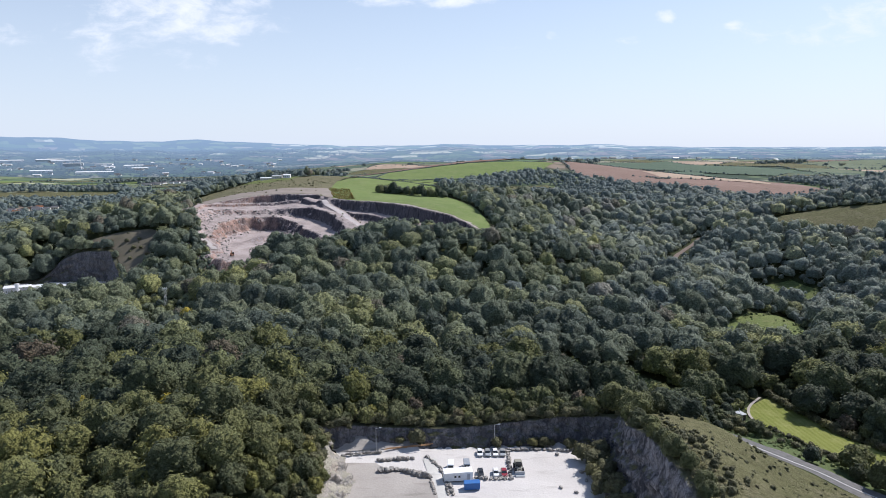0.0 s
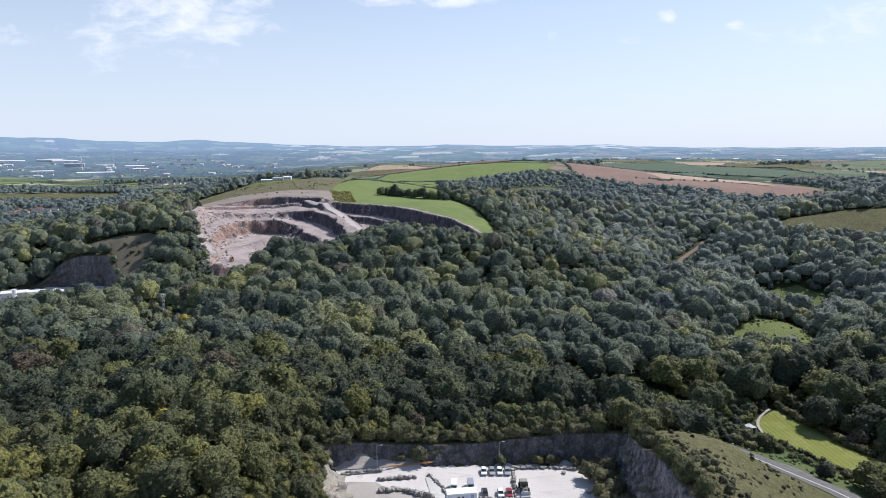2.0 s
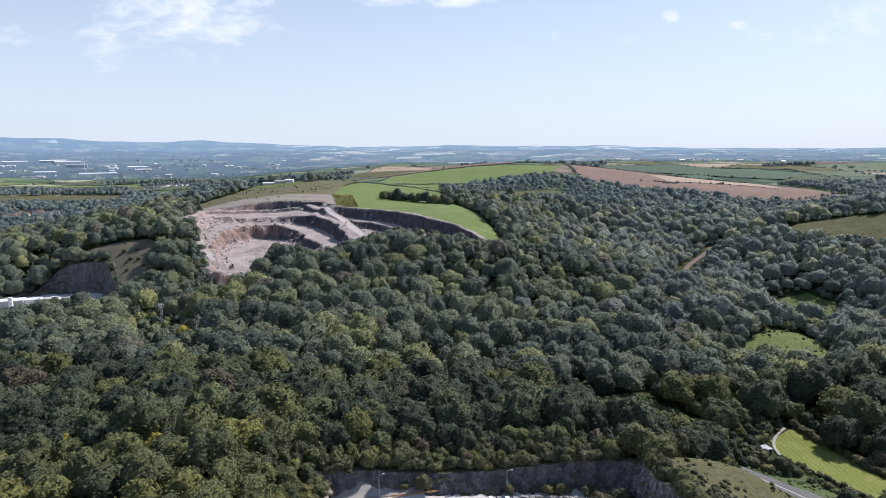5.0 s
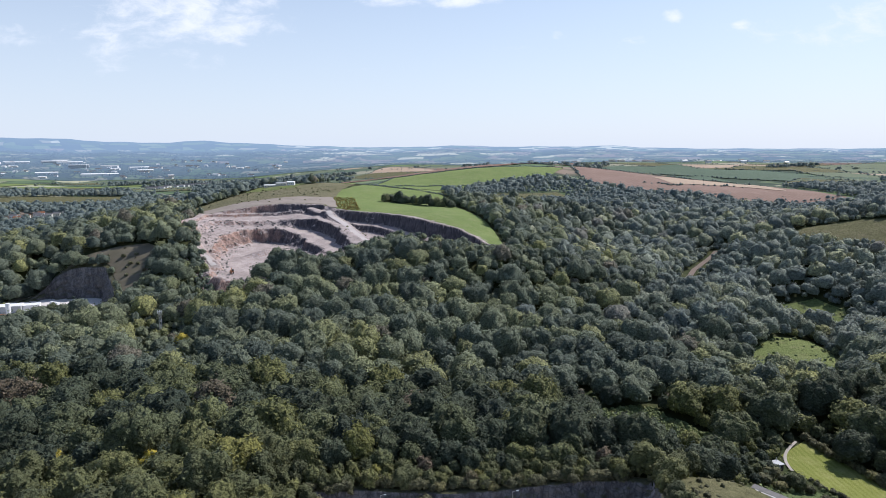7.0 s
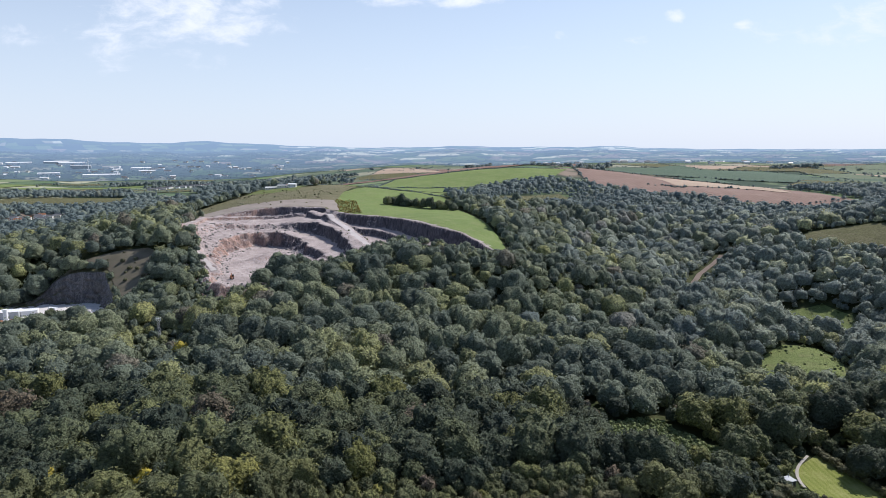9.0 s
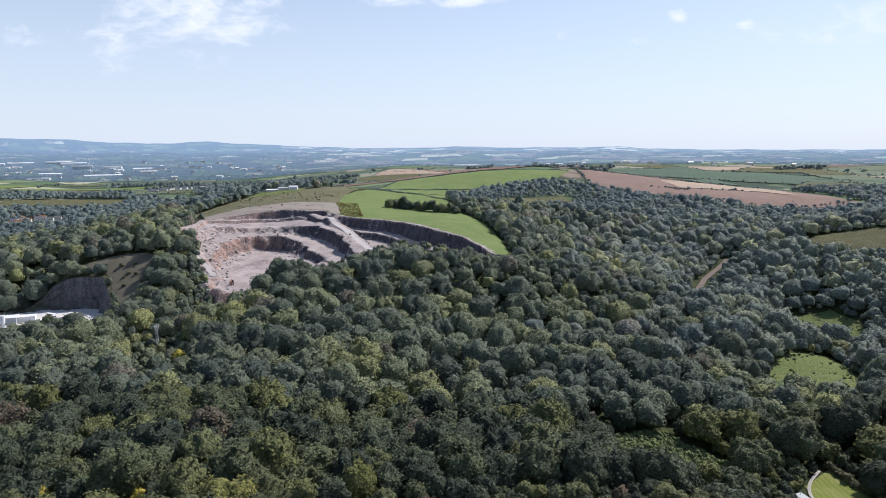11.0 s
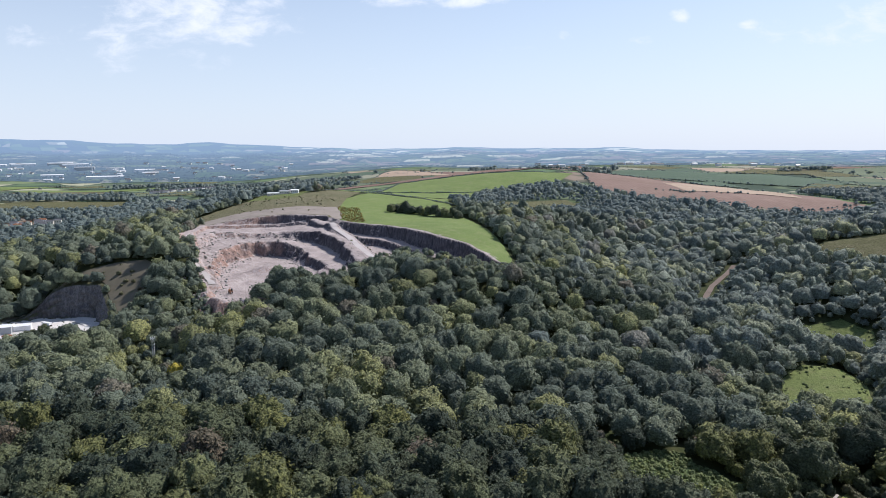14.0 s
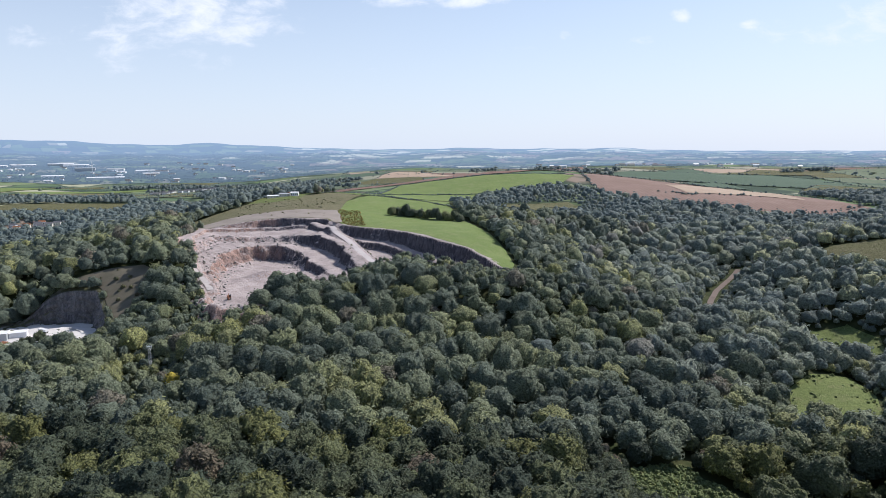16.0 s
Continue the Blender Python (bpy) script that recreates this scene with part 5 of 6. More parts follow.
def lamp_post(x, y, z, high):
    ob = thing("lamp_post", pose(x, y, z), "tall grey steel lamp post in the quarry yard", "lamp post", "yard lamp posts")
    part("pole", made(bm_tube, (0, 0, -0.3), (0, 0, high), 0.13, 0.08, 8), STEEL, ob)
    part("arm", made(bm_tube, (0, 0, high - 0.1), (1.3, 0, high + 0.2), 0.06, 0.05, 6), STEEL, ob)
    part("lamp_head", made(bm_box, 1.0, -0.2, high + 0.1, 1.8, 0.2, high + 0.28, 0.04), GREY, ob)


lamp_post(-22.6, 204.2, 0.6, 7.5)
lamp_post(16.6, 206.3, 0.0, 8.2)

rails = thing("barrier_rails", pose(-20, 203.6, 0.9, 0, 0, 12), "long orange steel pipes lying along the gravel bank", "pipes")
for k, (y, z) in enumerate(((0, 0.13), (0.4, 0.13), (0.2, 0.36))):
    part("pipe", made(bm_tube, (0.6 * k, y, z), (15.5 + 0.5 * k, y, z), 0.13, 0.13, 10), ORANGE, rails)

# ---- road side ----
draped("lay_by", poly(119, 241, 128, 235, 132, 227, 130, 220, 122, 230), ASPHALT, "grey gravelled lay-by beside the road", "lay-by", 2, 0.62)
draped("verge", poly(112, 250, 124, 256, 132, 258, 142, 240, 152, 222, 162, 204, 176, 180, 166, 162, 151, 188, 140, 207, 134, 218, 122, 236), BRACKEN, "green overgrown verge between road and meadow", "verge", 3, 0.35)
ribbon("shed_path", poly(134, 270, 135, 279, 140, 288, 150, 298), 1.2, GREY_DUST, "pale path from the shed along the meadow", "path", 0.7)
shed = thing("shed", on_ground(128.5, 272, 18, 0.3), "small dark timber shed with a pale flat roof", "shed")
part("wall", made(bm_box, -1.9, -1.8, -0.6, 1.9, 1.8, 2.3), DARK, shed)
part("roof", made(bm_box, -2.2, -2.2, 2.3, 2.2, 2.2, 2.5, 0.05), GREY, shed, "pale flat roof")
part("door", made(bm_box, -0.6, -1.86, -0.4, 0.4, -1.78, 1.7), GREY, shed, "weathered grey door")
part("chimney_pipe", made(bm_tube, (0.6, 0.8, 2.6), (0.6, 0.8, 4.2), 0.1, 0.1, 8), STEEL, shed)
tree(147.5, 221, 1.15, 0.95, "spreading lone broadleaf tree between road and meadow", "roadside trees")
tree(127, 254, 0.75, 0.62, "dark rounded tree beside the shed and road", "roadside trees")
for x, y, s in ((125, 258, 1.6), (131, 252, 1.2), (141.5, 236, 1.7), (138, 243, 1.1), (145, 230, 1.3), (151, 216, 1.4), (155, 209, 1.3), (134, 247, 1.0), (120, 252, 1.5), (116, 256, 1.7), (122, 262, 1.8)):
    bush(x, y, s, "rounded green bush on the road verge", "verge bushes")


def hedge_points(line, gap, r, low, high, spread=1.0):
    seg = np.hypot(*np.diff(line, axis=0).T)
    dist = np.concatenate([[0], np.cumsum(seg)])
    s = np.arange(0, dist[-1], gap)
    x, y = np.interp(s, dist, line[:, 0]) + r.normal(0, spread, len(s)), np.interp(s, dist, line[:, 1]) + r.normal(0, spread, len(s))
    sp = trees_at(x, y, r, low, high)
    return sp


r = np.random.default_rng(41)
sp = np.concatenate([hedge_points(poly(156, 301, 160, 284, 166, 263, 175, 244, 188, 223, 198, 190), 1.5, r, 1.0, 1.6, 0.8),
                     hedge_points(poly(137, 262, 149, 239, 160, 216, 172, 190), 1.5, r, 0.55, 0.9, 0.5)])
planted("meadow_hedge", sp, BUSH_CROWNS, SCRUB, "thick green hedge along the mown meadow", "hedge", 9)

X, Y, r = scatter(100, 180, 160, 290, 2.3, 61)
keep = (within(ROADSIDE, X, Y) > 0.5) & (beside(LANE, X, Y) > 6) & (r.random(len(X)) < 0.65)
planted("verge_brambles", trees_at(X[keep], Y[keep], r, 0.25, 0.75), SMALL_BUSHES, BRAMBLE, "bright green brambles between road and meadow", "brambles", 22)
for name, outline, share, seed in (("clearing_brambles", CLEAR_C, 0.95, 62), ("clearing_tussocks", CLEAR_A, 0.42, 63), ("hillside_tussocks", CLEAR_B, 0.42, 64)):
    lo, hi = outline.min(0), outline.max(0)
    X, Y, r = scatter(lo[0], hi[0], lo[1], hi[1], 1.6 if share > 0.5 else 2.6, seed)
    drift = share if share > 0.5 else 0.03 + 0.8 * (ripple(X, Y, 8, seed) > 0.35)
    keep = (within(outline, X, Y) > 0.3) & (r.random(len(X)) < drift + 0.5 * (within(outline, X, Y) < 4))
    planted(name, trees_at(X[keep], Y[keep], r, 0.4 if share > 0.5 else 0.2, 0.95 if share > 0.5 else 0.7), SMALL_BUSHES, BRAMBLE, "low brambles and tussocks in the clearing", "brambles", seed)
# trees along the edge of the waste ground
r = np.random.default_rng(44)
sp = np.concatenate([hedge_points(poly(-300, 782, -318, 800, -336, 862, -306, 950, -228, 1008, -196, 1066), 5.0, r, 0.7, 1.35, 5.0)])
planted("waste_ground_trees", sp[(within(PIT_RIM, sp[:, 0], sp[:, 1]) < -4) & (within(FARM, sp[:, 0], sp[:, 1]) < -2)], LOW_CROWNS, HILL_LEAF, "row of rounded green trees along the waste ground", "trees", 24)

# ---- rubble on the pit slopes ----
def rubble(name, n, seed, label):
    """Loose blasted stone, each block an uneven six-sided lump."""
    r = np.random.default_rng(seed)
    x, y = r.uniform(-275, -120, n * 8), r.uniform(500, 770, n * 8)
    d1, d2 = within(PIT_STEP, x, y), within(PIT_LOW, x, y)
    ok = ((d1 > -3) & (d1 < 17) | (d2 > -3) & (d2 < 18)) & (x + 0.25 * (y - 640) < -140) & (beside(WEST_TRACK, x, y) > 5)
    x, y = x[ok][:n], y[ok][:n]
    v0 = np.array(box_verts(-1, -1, -0.8, 1, 1, 1))
    f0 = np.array([t for q in BOX for t in ((q[0], q[1], q[2]), (q[0], q[2], q[3]))])
    k = len(x)
    size = 0.3 + 0.8 * r.random((k, 1, 1)) ** 3
    v = v0[None] * size * r.uniform(0.55, 1.1, (k, 8, 3))
    a = r.uniform(0, 6.28, (k, 1))
    vx, vy = v[..., 0] * np.cos(a) - v[..., 1] * np.sin(a), v[..., 0] * np.sin(a) + v[..., 1] * np.cos(a)
    z = pit_height(x, y)[:, None] + v[..., 2]
    V = np.stack([vx + x[:, None], vy + y[:, None], z], -1).reshape(-1, 3)
    F = (f0[None] + 8 * np.arange(k)[:, None, None]).reshape(-1, 3)
    tagged(new(name, array_mesh(name, V, F, BOULDER)), label, "rubble", kind="stuff")


rubble("rubble", 900, 71, "loose blasted limestone rubble on the pit slopes")

# ---- hedges, clumps and gorse on the hill ----
r = np.random.default_rng(42)
sp = np.concatenate([hedge_points(l, g, r, a, b, w) for l, g, a, b, w in (
    (poly(-330, 1010, -245, 1072, -165, 1180, -110, 1235, 30, 1235, 190, 1300), 2.4, 0.22, 0.34, 0.4),
    (poly(-150, 1240, -120, 1430, 60, 1455, 240, 1425), 2.8, 0.25, 0.42, 0.5),
    (poly(-118, 1017, -41, 965, -5, 930), 2.2, 0.2, 0.32, 0.4),
    (poly(-140, 1010, -82, 990), 2.2, 0.2, 0.3, 0.4),
    (poly(246, 1232, 262, 1475, 480, 1565, 640, 1345, 695, 1170), 9, 0.28, 0.7, 2),
    (poly(298, 1133, 430, 1086, 560, 1094, 690, 1168), 11, 0.3, 0.8, 4),
    (poly(352, 1209, 399, 1200, 470, 1212, 534, 1222), 9, 0.3, 0.6, 3),
    (poly(385, 1195, 410, 1200), 2.5, 0.4, 0.7, 4),
    (poly(-330, 1500, -240, 1690, 60, 1730, 260, 1610, 330, 1760, 520, 1650, 800, 1520), 10, 0.3, 0.6, 3),
    (poly(-700, 1500, -300, 1480, -330, 1750, -900, 1800), 14, 0.35, 0.7, 3),
    (poly(-420, 1350, -150, 1330, -140, 1240), 9, 0.3, 0.6, 2),
    (poly(520, 2060, 900, 2010, 1010, 1705), 14, 0.4, 0.9, 5),
    (poly(-400, 2100, 100, 2060, 400, 2100), 16, 0.4, 0.8, 6),
    (poly(1100, 1500, 1150, 1900, 1500, 1950), 14, 0.4, 0.9, 5))])
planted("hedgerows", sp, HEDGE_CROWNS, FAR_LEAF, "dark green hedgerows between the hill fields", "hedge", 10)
sp = trees_at(np.array([-82, -76, -70, -64, -58, -52, -46, -40, -36, -28, -22, -17, -12, -6, 0, -74, -66, -57]), np.array([882, 888, 880, 876, 872, 880, 868, 866, 858, 856, 850, 852, 846, 848, 842, 896, 892, 886]) - 34, r, 1.0, 1.5)
sp[:, 2] -= 2.4
planted("tree_clump", sp, MID_CROWNS, LEAF, "clump of dark trees standing in the green pasture", "trees", 11)
X, Y, r = scatter(-150, -98, 728, 862, 2.6, 44)
keep = (r.random(len(X)) < 0.8) & (within(poly(-150, 862, -124, 864, -100, 745, -118, 738, -128, 764), X, Y) > 0)
sp = trees_at(X[keep], Y[keep], r, 0.3, 0.6)
sp[:, 2] += 0.5
gorse_leaf = leaf_material("gorse", (0.20, 0.19, 0.07), (0.33, 0.24, 0.07), (0.42, 0.26, 0.06), (0.45, 0.22, 0.05))
planted("gorse", sp, SMALL_BUSHES, gorse_leaf, "rust-orange and yellow gorse scrub above the quarry", "gorse", 12)
X, Y, r = scatter(-325, -150, 780, 960, 7, 45)
keep = (within(WASTE, X, Y) > 4) & (Y > 828) & (r.random(len(X)) < 0.25 + 0.4 * (Y > 890))
planted("waste_scrub", trees_at(X[keep], Y[keep], r, 0.3, 0.9), SMALL_BUSHES, SCRUB, "low scrub on the waste ground behind the pit", "scrub", 13)
# yellowing trees that stand out in the wood
for x, y, s in ((22, 258, 1.35), (-134, 229, 0.9), (-98, 222, 0.8), (159, 432, 0.75), (-160, 398, 0.9)):
    tree(x, y, s, s * 0.95, "tree with yellowing leaves in the green wood", "yellowing trees", None if s > 1 else GOLD_MESHES, float(land(x, y)))

# the country beyond the ridge: a loose patchwork of fields with hedges between
patch = random.Random(77)
COLS, ROWS_Y = np.arange(-1500, 2001, 175.0), np.concatenate([np.arange(1480, 2000, 105.0), np.arange(2000, 2800, 160.0)])


def corner(i, k):
    x, y = COLS[i] + (k % 2) * 60, ROWS_Y[k]
    return x + 45 * math.sin(i * 2.3 + k * 1.7), y + 38 * math.sin(i * 1.9 + k * 2.9) + 30 * math.sin(i * 0.7)


hedges = []
kinds = [(FAR_GRASS, "green pasture"), (FAR_CROP, "dull green crop field"), (CROP, "pale ripe crop field"), (STUBBLE, "pale stubble field"), (DARK_SOIL, "brown ploughed field"), (ROUGH, "olive rough pasture")]
r = np.random.default_rng(46)
for i in range(len(COLS) - 1):
    for k in range(len(ROWS_Y) - 1):
        q = [corner(i, k), corner(i + 1, k), corner(i + 1, k + 1), corner(i, k + 1)]
        cx, cy = sum(p[0] for p in q) / 4, sum(p[1] for p in q) / 4
        if abs(cx) > 0.74 * cy + 150 or max(float(within(o, cx, cy)) for o in (DARK_FIELD, CROP_FAR, WEST_FIELD, WEST_FIELD_FAR, WEST_STRIP, WEST_STRIP_FAR, GREEN_FAR, BROWN)) > -40:
            continue
        if far_wood(np.array([cx]), np.array([cy]))[0]:
            continue
        material, label = patch.choices(kinds, (5, 4, 3, 2, 1.5, 3) if cx > -350 else (3, 6, 0.7, 0.4, 0.8, 3))[0]
        u, v = np.meshgrid(np.linspace(0, 1, 9), np.linspace(0, 1, 9))
        px = (1 - u) * (1 - v) * q[0][0] + u * (1 - v) * q[1][0] + u * v * q[2][0] + (1 - u) * v * q[3][0]
        py = (1 - u) * (1 - v) * q[0][1] + u * (1 - v) * q[1][1] + u * v * q[2][1] + (1 - u) * v * q[3][1]
        structure(new("far_field", array_mesh("far_field", np.stack([px, py, land(px, py) + 1.6], -1).reshape(-1, 3), grid_faces(9, 9), material, smooth=True)), label + " in the far patchwork", "field")
        hedges.append(hedge_points(poly(*q[0], *q[1]), 7, r, 0.2, 0.5, 0.8))
        hedges.append(hedge_points(poly(*q[0], *q[3]), 9, r, 0.2, 0.6, 0.8))
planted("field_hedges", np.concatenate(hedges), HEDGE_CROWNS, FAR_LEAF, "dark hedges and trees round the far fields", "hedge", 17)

# the plain and the hills before the skyline: small fields that narrow with distance, hedges and copses
r = np.random.default_rng(81)
FV, FT, HX, HY = [], [], [], []
y0, row = FAR_Y - 10, 0
while y0 < 4560:
    deep = 105 - 62 * min(1.0, (y0 - 2700) / 1500)
    u0 = -0.8
    while u0 < 0.8:
        w = r.uniform(0.018, 0.055) * (1 - 0.3 * row / 20)
        tone = r.random()
        skew = [r.uniform(-0.012, 0.012) for _ in range(2)]
        back = r.uniform(-0.3, 0.3, 2) * deep
        if r.random() < (0.85 if u0 > -0.25 else 0.55):
            a, b = np.meshgrid(np.linspace(0, 1, 5), np.linspace(0, 1, 4))
            yy = y0 + deep * b + back[0] * (1 - a) * b + back[1] * a * b
            xx = (u0 + w * a + skew[0] * b * (1 - a) + skew[1] * b * a) * yy
            FV.append(np.stack([xx, yy, land(xx, yy) + 1.2], -1).reshape(-1, 3))
            # the west lies in wood and pasture, the middle and the east are paler
            FT.append(np.full(20, min(0.99, tone * (0.62 if u0 < -0.3 else 1.0) if r.random() < 0.9 else tone)))
        for _ in range(int(w * y0 / 14)):
            k = r.random()
            HX.append((u0 + w * k) * (y0 + 2) + r.normal(0, 2))
            HY.append(y0 + 3 + back[0] * 0.1 + r.normal(0, 2))
        for _ in range(int(deep / 22)):
            k = r.random()
            HX.append((u0 + skew[0] * k) * (y0 + deep * k) + r.normal(0, 3))
            HY.append(y0 + deep * k)
        if r.random() < (0.18 if u0 > -0.25 else 0.5):
            many = int(r.uniform(8, 40))
            cu, cy = u0 + w * r.random(), y0 + deep * r.random()
            HX += list(cu * cy + r.normal(0, w * y0 * 0.4, many))
            HY += list(cy + r.normal(0, 10, many))
        u0 += w
    y0 += deep
    row += 1
F = np.concatenate([grid_faces(5, 4) + 20 * k for k in range(len(FV))])
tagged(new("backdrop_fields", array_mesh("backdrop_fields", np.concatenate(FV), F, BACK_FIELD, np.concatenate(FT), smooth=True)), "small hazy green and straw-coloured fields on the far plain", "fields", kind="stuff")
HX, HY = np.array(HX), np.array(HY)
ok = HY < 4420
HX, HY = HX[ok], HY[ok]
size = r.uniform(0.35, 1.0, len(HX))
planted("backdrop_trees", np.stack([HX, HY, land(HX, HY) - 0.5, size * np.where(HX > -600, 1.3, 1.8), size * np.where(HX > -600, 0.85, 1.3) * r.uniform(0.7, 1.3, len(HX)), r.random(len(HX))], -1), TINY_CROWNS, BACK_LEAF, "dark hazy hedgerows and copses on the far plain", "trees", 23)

# ---- pit ----
X, Y, r = scatter(-110, -40, 560, 700, 4.5, 52)
keep = (r.random(len(X)) < 0.35) & (beside(HAUL, X, Y) > 6) & (beside(HAUL, X, Y) < 16) & (X < -60)
sp = trees_at(X[keep], Y[keep], r, 0.3, 0.8)
sp[:, 2] = pit_height(X[keep], Y[keep]) - 0.1
planted("spur_scrub", sp, SMALL_BUSHES, SCRUB, "sparse scrub on the quarry's haul road bank", "scrub", 20)
digger = thing("excavator", on_ground(-172, 527, 200, 0.2), "rust-red tracked excavator on the pit floor", "excavator")
for sx in (-1, 1):
    part("track", made(bm_box, sx * 1.3 - 0.35, -2.2, 0, sx * 1.3 + 0.35, 2.2, 1.0, 0.25), RUBBER, digger, "steel crawler track")
part("body", made(bm_box, -1.5, -2.4, 1.1, 1.5, 1.4, 2.4, 0.15), RUST, digger)
part("cab", made(bm_box, -1.45, 0.0, 2.0, -0.3, 1.6, 3.3, 0.1), GLASS, digger, "glazed cab")
part("boom", made(bm_tube, (0.3, 1.2, 1.9), (0.3, 4.4, 5.0), 0.32, 0.26, 6), RUST, digger)
part("dipper", made(bm_tube, (0.3, 4.4, 5.0), (0.3, 6.2, 2.2), 0.24, 0.18, 6), RUST, digger)
part("bucket", made(bm_box, -0.3, 5.8, 1.0, 0.9, 7.0, 2.2, 0.2), RUST, digger)

# ---- old quarry works ----
def hall(x, y, turn, long, wide, high, wall, roof, label, category="building", group="", z=None, name="industrial_hall", rise=None, panes=0):
    ob = thing(name, pose(x, y, float(ground_height(x, y)) + 0.1 if z is None else z, 0, 0, turn), label, category, group)
    part("wall", made(bm_box, -long / 2, -wide / 2, -3, long / 2, wide / 2, high), wall, ob)
    up = wide * 0.14 if rise is None else rise
    part("roof", made(bm_prism, [(-wide / 2 - 0.4, high - 0.05), (wide / 2 + 0.4, high - 0.05), (0, high + up)], -long / 2 - 0.4, long / 2 + 0.4), roof, ob)
    for k in range(panes):
        px = -long / 2 + (k + 0.5) * long / panes
        part("window", made(bm_box, px - 0.5, -wide / 2 - 0.08, high * 0.35, px + 0.5, -wide / 2 + 0.02, high * 0.7), GLASS, ob, "dark window")
    return ob


hall(-334, 504, 20, 17, 9, 5, GREY, WHITE, "white-roofed works shed in the old quarry", group="quarry works")
hall(-322, 512, 24, 11, 7, 4, WHITE, WHITE, "long pale shed in the old quarry", group="quarry works")
silo = thing("silo", on_ground(-319, 481, 0, 0), "tall pale cement silo beside the works", "silo", "quarry works")
part("tank", made(bm_tube, (0, 0, 3), (0, 0, 12), 1.6, 1.6, 16), WHITE, silo)
part("cone", made(bm_tube, (0, 0, 1), (0, 0, 3), 0.4, 1.6, 16), GREY, silo)
for k in range(4):
    a = k * math.pi / 2 + 0.78
    part("leg", made(bm_tube, (1.4 * math.cos(a), 1.4 * math.sin(a), -0.5), (1.4 * math.cos(a), 1.4 * math.sin(a), 3.4), 0.12, 0.12, 6), STEEL, silo)
for k, (x, y, s) in enumerate(((-330, 488, 1.0), (-322, 495, 0.8))):
    heap = new("scrap_heap", BOULDERS[k])
    heap.matrix_world = pose(x, y, -11.3, 0, 0, 30 * k) @ Matrix.Diagonal((5.5 * s, 4 * s, 2.4 * s, 1))
    heap.data = heap.data.copy()
    heap.data.materials[0] = RUST
    tagged(heap, "heap of rusty scrap and rubble", "heap", "scrap heaps")
lorry = thing("tipper_lorry", on_ground(-311, 523, 70, 0), "white tipper lorry parked on the pale quarry floor", "lorry")
part("chassis", made(bm_box, -1.2, -4, 0.7, 1.2, 4, 1.1), DARK, lorry)
part("cab", made(bm_box, -1.2, 2.2, 1.1, 1.2, 4.1, 3.2, 0.12), WHITE, lorry)
part("tipper_body", made(bm_box, -1.25, -4, 1.2, 1.25, 1.9, 3.0, 0.05), WHITE, lorry)
for sx in (-1, 1):
    for y in (-3.0, -1.7, 3.0):
        part("wheel", made(bm_tube, (sx * 0.9, y, 0.5), (sx * 1.22, y, 0.5), 0.5, 0.5, 12), RUBBER, lorry, "black tyre")
X, Y, r = scatter(-306, -278, 484, 506, 4.5, 47)
keep = r.random(len(X)) < 0.6
sp = trees_at(X[keep], Y[keep], r, 0.3, 0.5)
sp[:, 2] = -11.5
planted("works_trees", sp, MID_CROWNS, LEAF, "young trees growing in the old quarry", "trees", 14)
ribbon("works_track", poly(-268, 478, -274, 495, -274, 515, -284, 530, -300, 538), 5, DUST, "pale dusty track into the old quarry", "track", 0.5, 3, lambda x, y: 0 * x - 11.5)
draped("old_quarry_ledge", LEDGE, SCREE, "brown scree and dry grass above the old quarry face", "ground", 5, 0.5)
rock_wall("upper_old_face", poly(-268, 616, -250, 606, -242, 588, -240, 562), 2.0, 10.0, DARK_STONE, "short rock step above the old quarry, darkened for shade", 1.2, apron=4.0, step=2.0, rows=10, top=lambda x, y: land(x, y) + 3)
X, Y, r = scatter(-345, -240, 500, 650, 6, 48)
keep = (within(LEDGE, X, Y) > 2) & (r.random(len(X)) < 0.15 + 0.5 * (ripple(X, Y, 16, 5) > 0.2))
planted("ledge_scrub", trees_at(X[keep], Y[keep], r, 0.5, 1.4), BUSH_CROWNS, SCRUB, "patchy scrub on the old quarry ledge", "scrub", 15)

# ---- lattice mast ----
base = float(land(-184, 424))
mast = thing("lattice_mast", pose(-184, 424, base, 0, 0, 20), "tall grey steel lattice mast rising from the woods", "mast")
top = 8.5 - base


def lattice(bm):
    n = 16
    for k in range(n):
        z0, z1 = top * k / n, top * (k + 1) / n
        w = 0.62
        for (ax, ay), (bx, by) in (((-w, -w), (w, -w)), ((w, -w), (w, w)), ((w, w), (-w, w)), ((-w, w), (-w, -w))):
            bm_tube(bm, (ax, ay, z0), (bx, by, z1), 0.07, 0.07, 4)


for sx in (-1, 1):
    for sy in (-1, 1):
        part("leg", made(bm_tube, (sx * 0.62, sy * 0.62, -1), (sx * 0.62, sy * 0.62, top), 0.10, 0.10, 5), STEEL, mast)
part("bracing", made(lattice), STEEL, mast)
part("platform", made(bm_box, -0.9, -0.9, top, 0.9, 0.9, top + 0.12), STEEL, mast)
for k in range(3):
    part("antenna", made(bm_box, -1.3 + 1.2 * k, -0.2, top - 1.2, -1.0 + 1.2 * k, 0.1, top + 1.0, 0.04), WHITE, mast, "pale panel antenna")

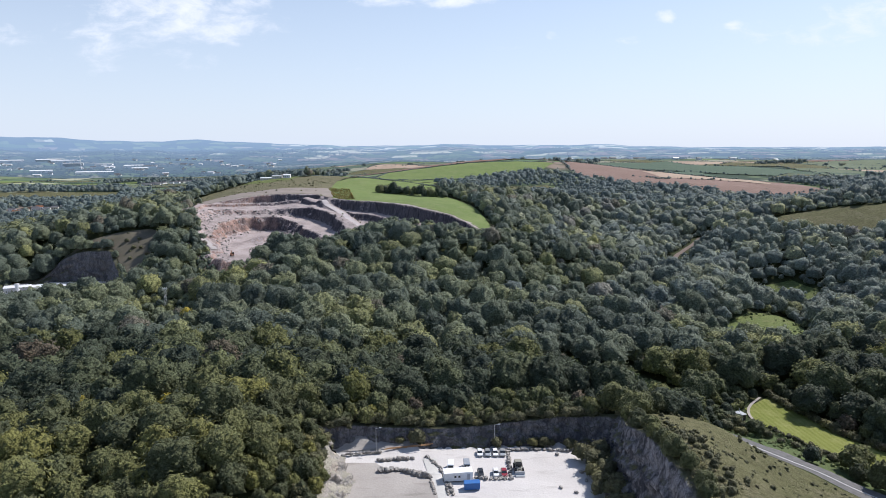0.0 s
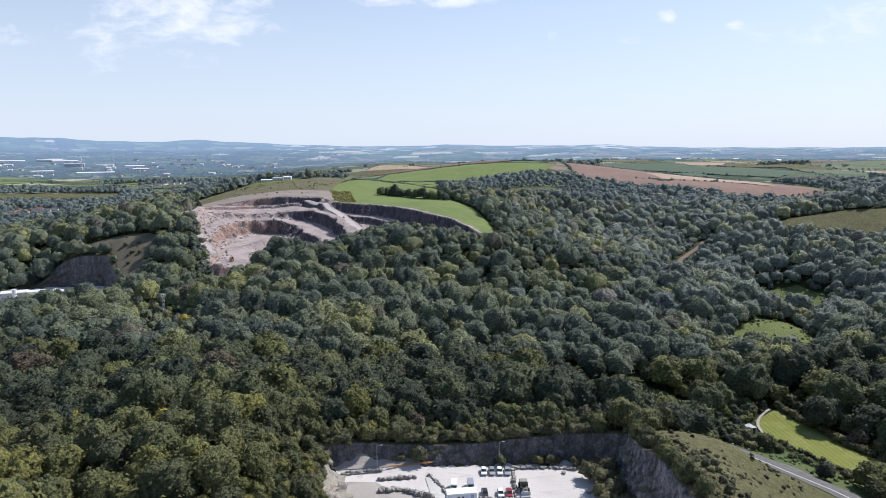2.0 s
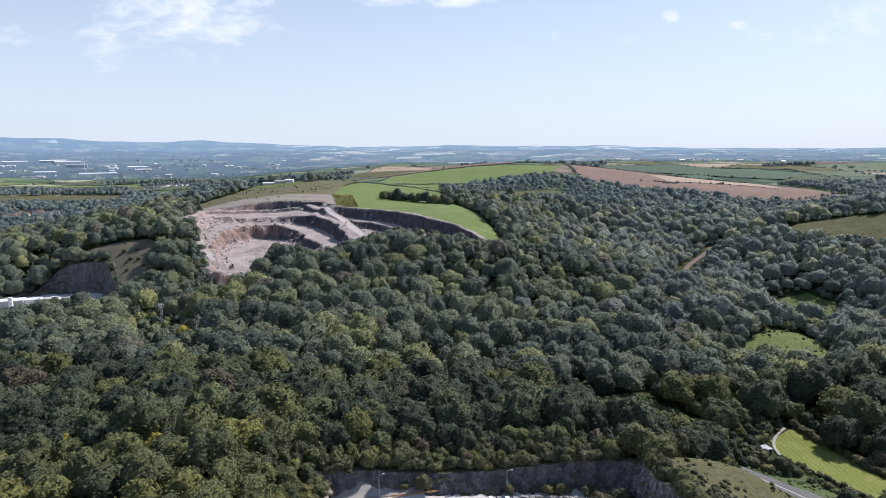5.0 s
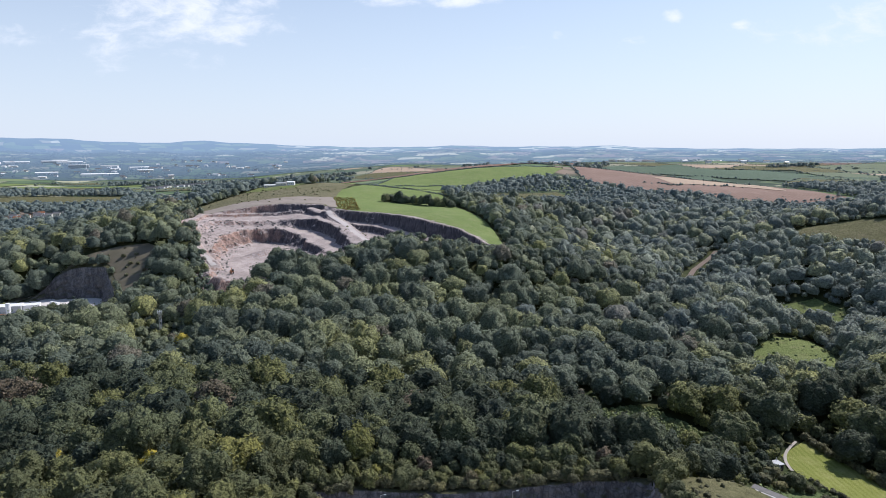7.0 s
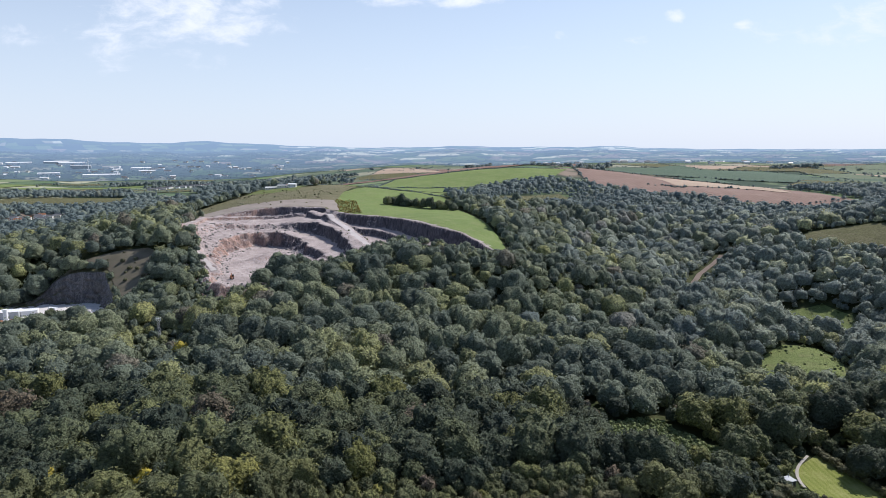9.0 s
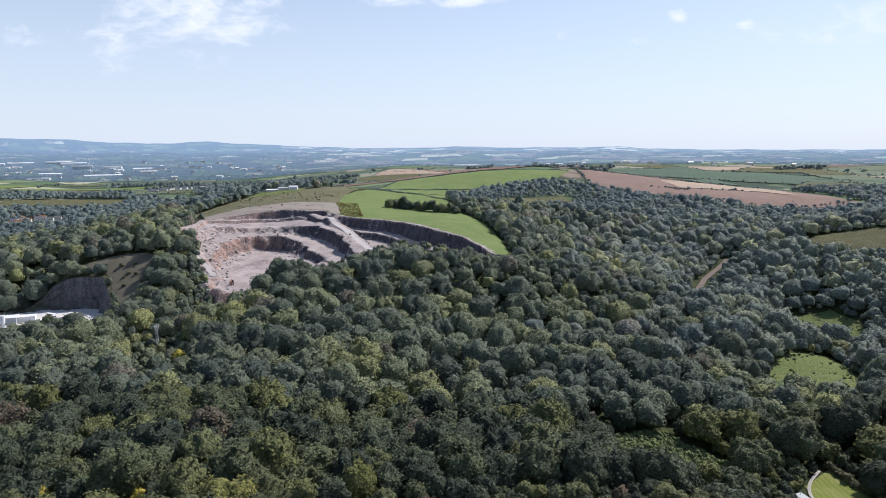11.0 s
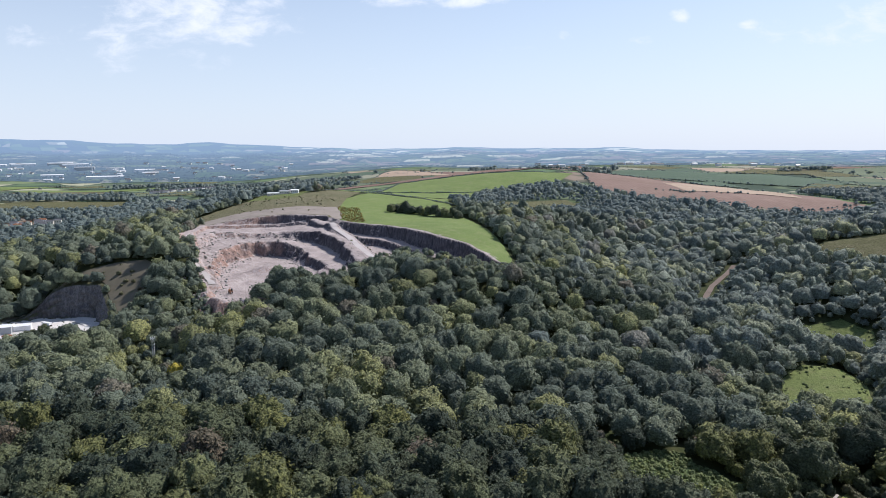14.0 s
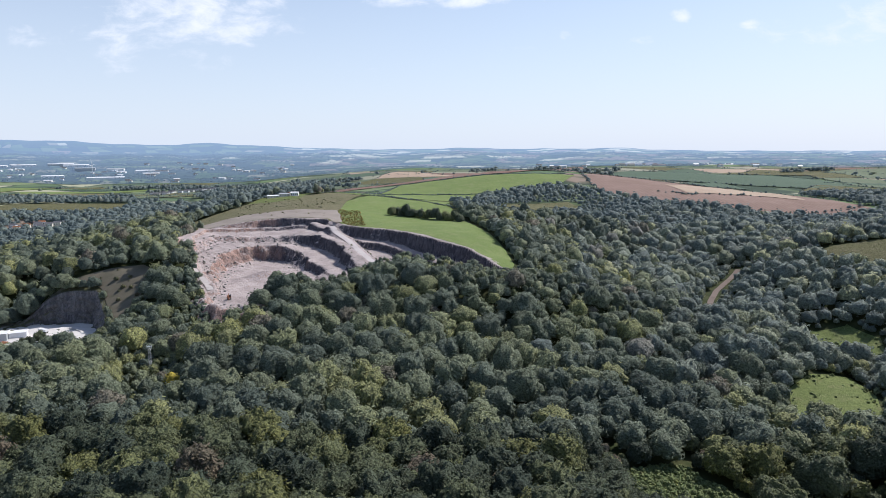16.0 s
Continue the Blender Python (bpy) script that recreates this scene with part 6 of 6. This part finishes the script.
# ---- farm, village, town ----
for x, y, turn, l, w, h, wall, roof in ((-272, 1016, 6, 17, 8, 3.5, CREAM, WHITE), (-254, 1012, -5, 15, 8, 4.0, CREAM, GREY), (-239, 1010, 4, 11, 8, 5.0, WHITE, WHITE), (-247, 1024, 60, 12, 7, 4, CREAM, RUST)):
    hall(x, y, turn, l, w, h, wall, roof, "low pale farm building behind the quarry", "farmhouse", "farm buildings", None, "farmhouse", None, 4)
place = random.Random(5)
for k in range(38):
    x, y = -832 + 2.1 * k + place.uniform(-22, 22), 1835 + 10 * k + place.uniform(-18, 18)
    hall(x, y, place.uniform(-25, 25), place.uniform(10, 16), 8.5, 6.0, WHITE if k % 3 else CREAM, SLATE, "pale rendered village house with a slate roof", "house", "village houses", None, "house", 3.0, 3)
for k in range(12):
    x, y = -735 + place.uniform(-42, 40), 1155 + 6 * k
    hall(x, y, place.uniform(-30, 30), 11, 8, 5.5, CREAM if k % 2 else WHITE, SLATE if k % 5 else RUST, "pale house among the valley trees", "house", "village houses", None, "house", 2.6, 3)
for x, y, l, w, h, wall, roof in ((-2230, 3420, 110, 40, 10, WHITE, WHITE), (-2120, 3560, 120, 40, 10, GREY, WHITE), (-1560, 2960, 150, 50, 7, WHITE, WHITE), (-1860, 3330, 90, 40, 15, GREY, GREY), (-1700, 3320, 80, 30, 12, WHITE, GREY),
                                  (-1980, 3460, 120, 40, 12, WHITE, WHITE), (-1520, 3250, 90, 30, 10, WHITE, WHITE), (-1430, 3120, 70, 30, 9, CREAM, WHITE), (-2350, 3400, 80, 30, 10, WHITE, WHITE), (-1830, 3010, 90, 30, 9, WHITE, WHITE)):
    hall(x, y, place.uniform(5, 40), l, w, h, wall, roof, "long white factory shed on the far plain", "factory", "factory sheds", float(land(x, y)), "factory_shed", 3)
for k in range(90):
    x, y = -1700 + place.uniform(-700, 900), 3050 + place.uniform(-250, 520)
    hall(x, y, place.uniform(-40, 40), place.uniform(14, 34), 12, 7, WHITE if k % 2 else CREAM, SLATE if k % 3 else WHITE, "small pale town building on the far plain", "house", "town buildings", float(land(x, y)), "town_building", 3)
for k in range(34):
    x, y = 500 + place.uniform(-150, 1000), 2900 + place.uniform(-300, 500)
    hall(x, y, place.uniform(-40, 40), place.uniform(14, 40), 11, 7, WHITE if k % 2 else CREAM, SLATE if k % 3 else WHITE, "pale building in the far countryside", "house", "far buildings", float(land(x, y)), "country_building", 3)
turbine_z = float(land(-1735, 3170))
turbine = thing("wind_turbine", pose(-1735, 3170, turbine_z, 0, 0, 25), "white three-bladed wind turbine on the far plain", "wind turbine")
part("tower", made(bm_tube, (0, 0, -2), (0, 0, 50), 2.0, 1.2, 12), WHITE, turbine)
part("nacelle", made(bm_box, -1.5, -2.5, 49, 1.5, 3.5, 52, 0.3), WHITE, turbine)
hub = part("hub", made(bm_tube, (0, -4, 50.5), (0, -2.4, 50.5), 1.0, 1.4, 10), WHITE, turbine)
for k in range(3):
    a = radians(100 + 120 * k)
    part("blade", made(bm_tube, (0, -3.4, 50.5), (22 * math.cos(a), -3.4, 50.5 + 22 * math.sin(a)), 1.1, 0.25, 6), WHITE, hub)
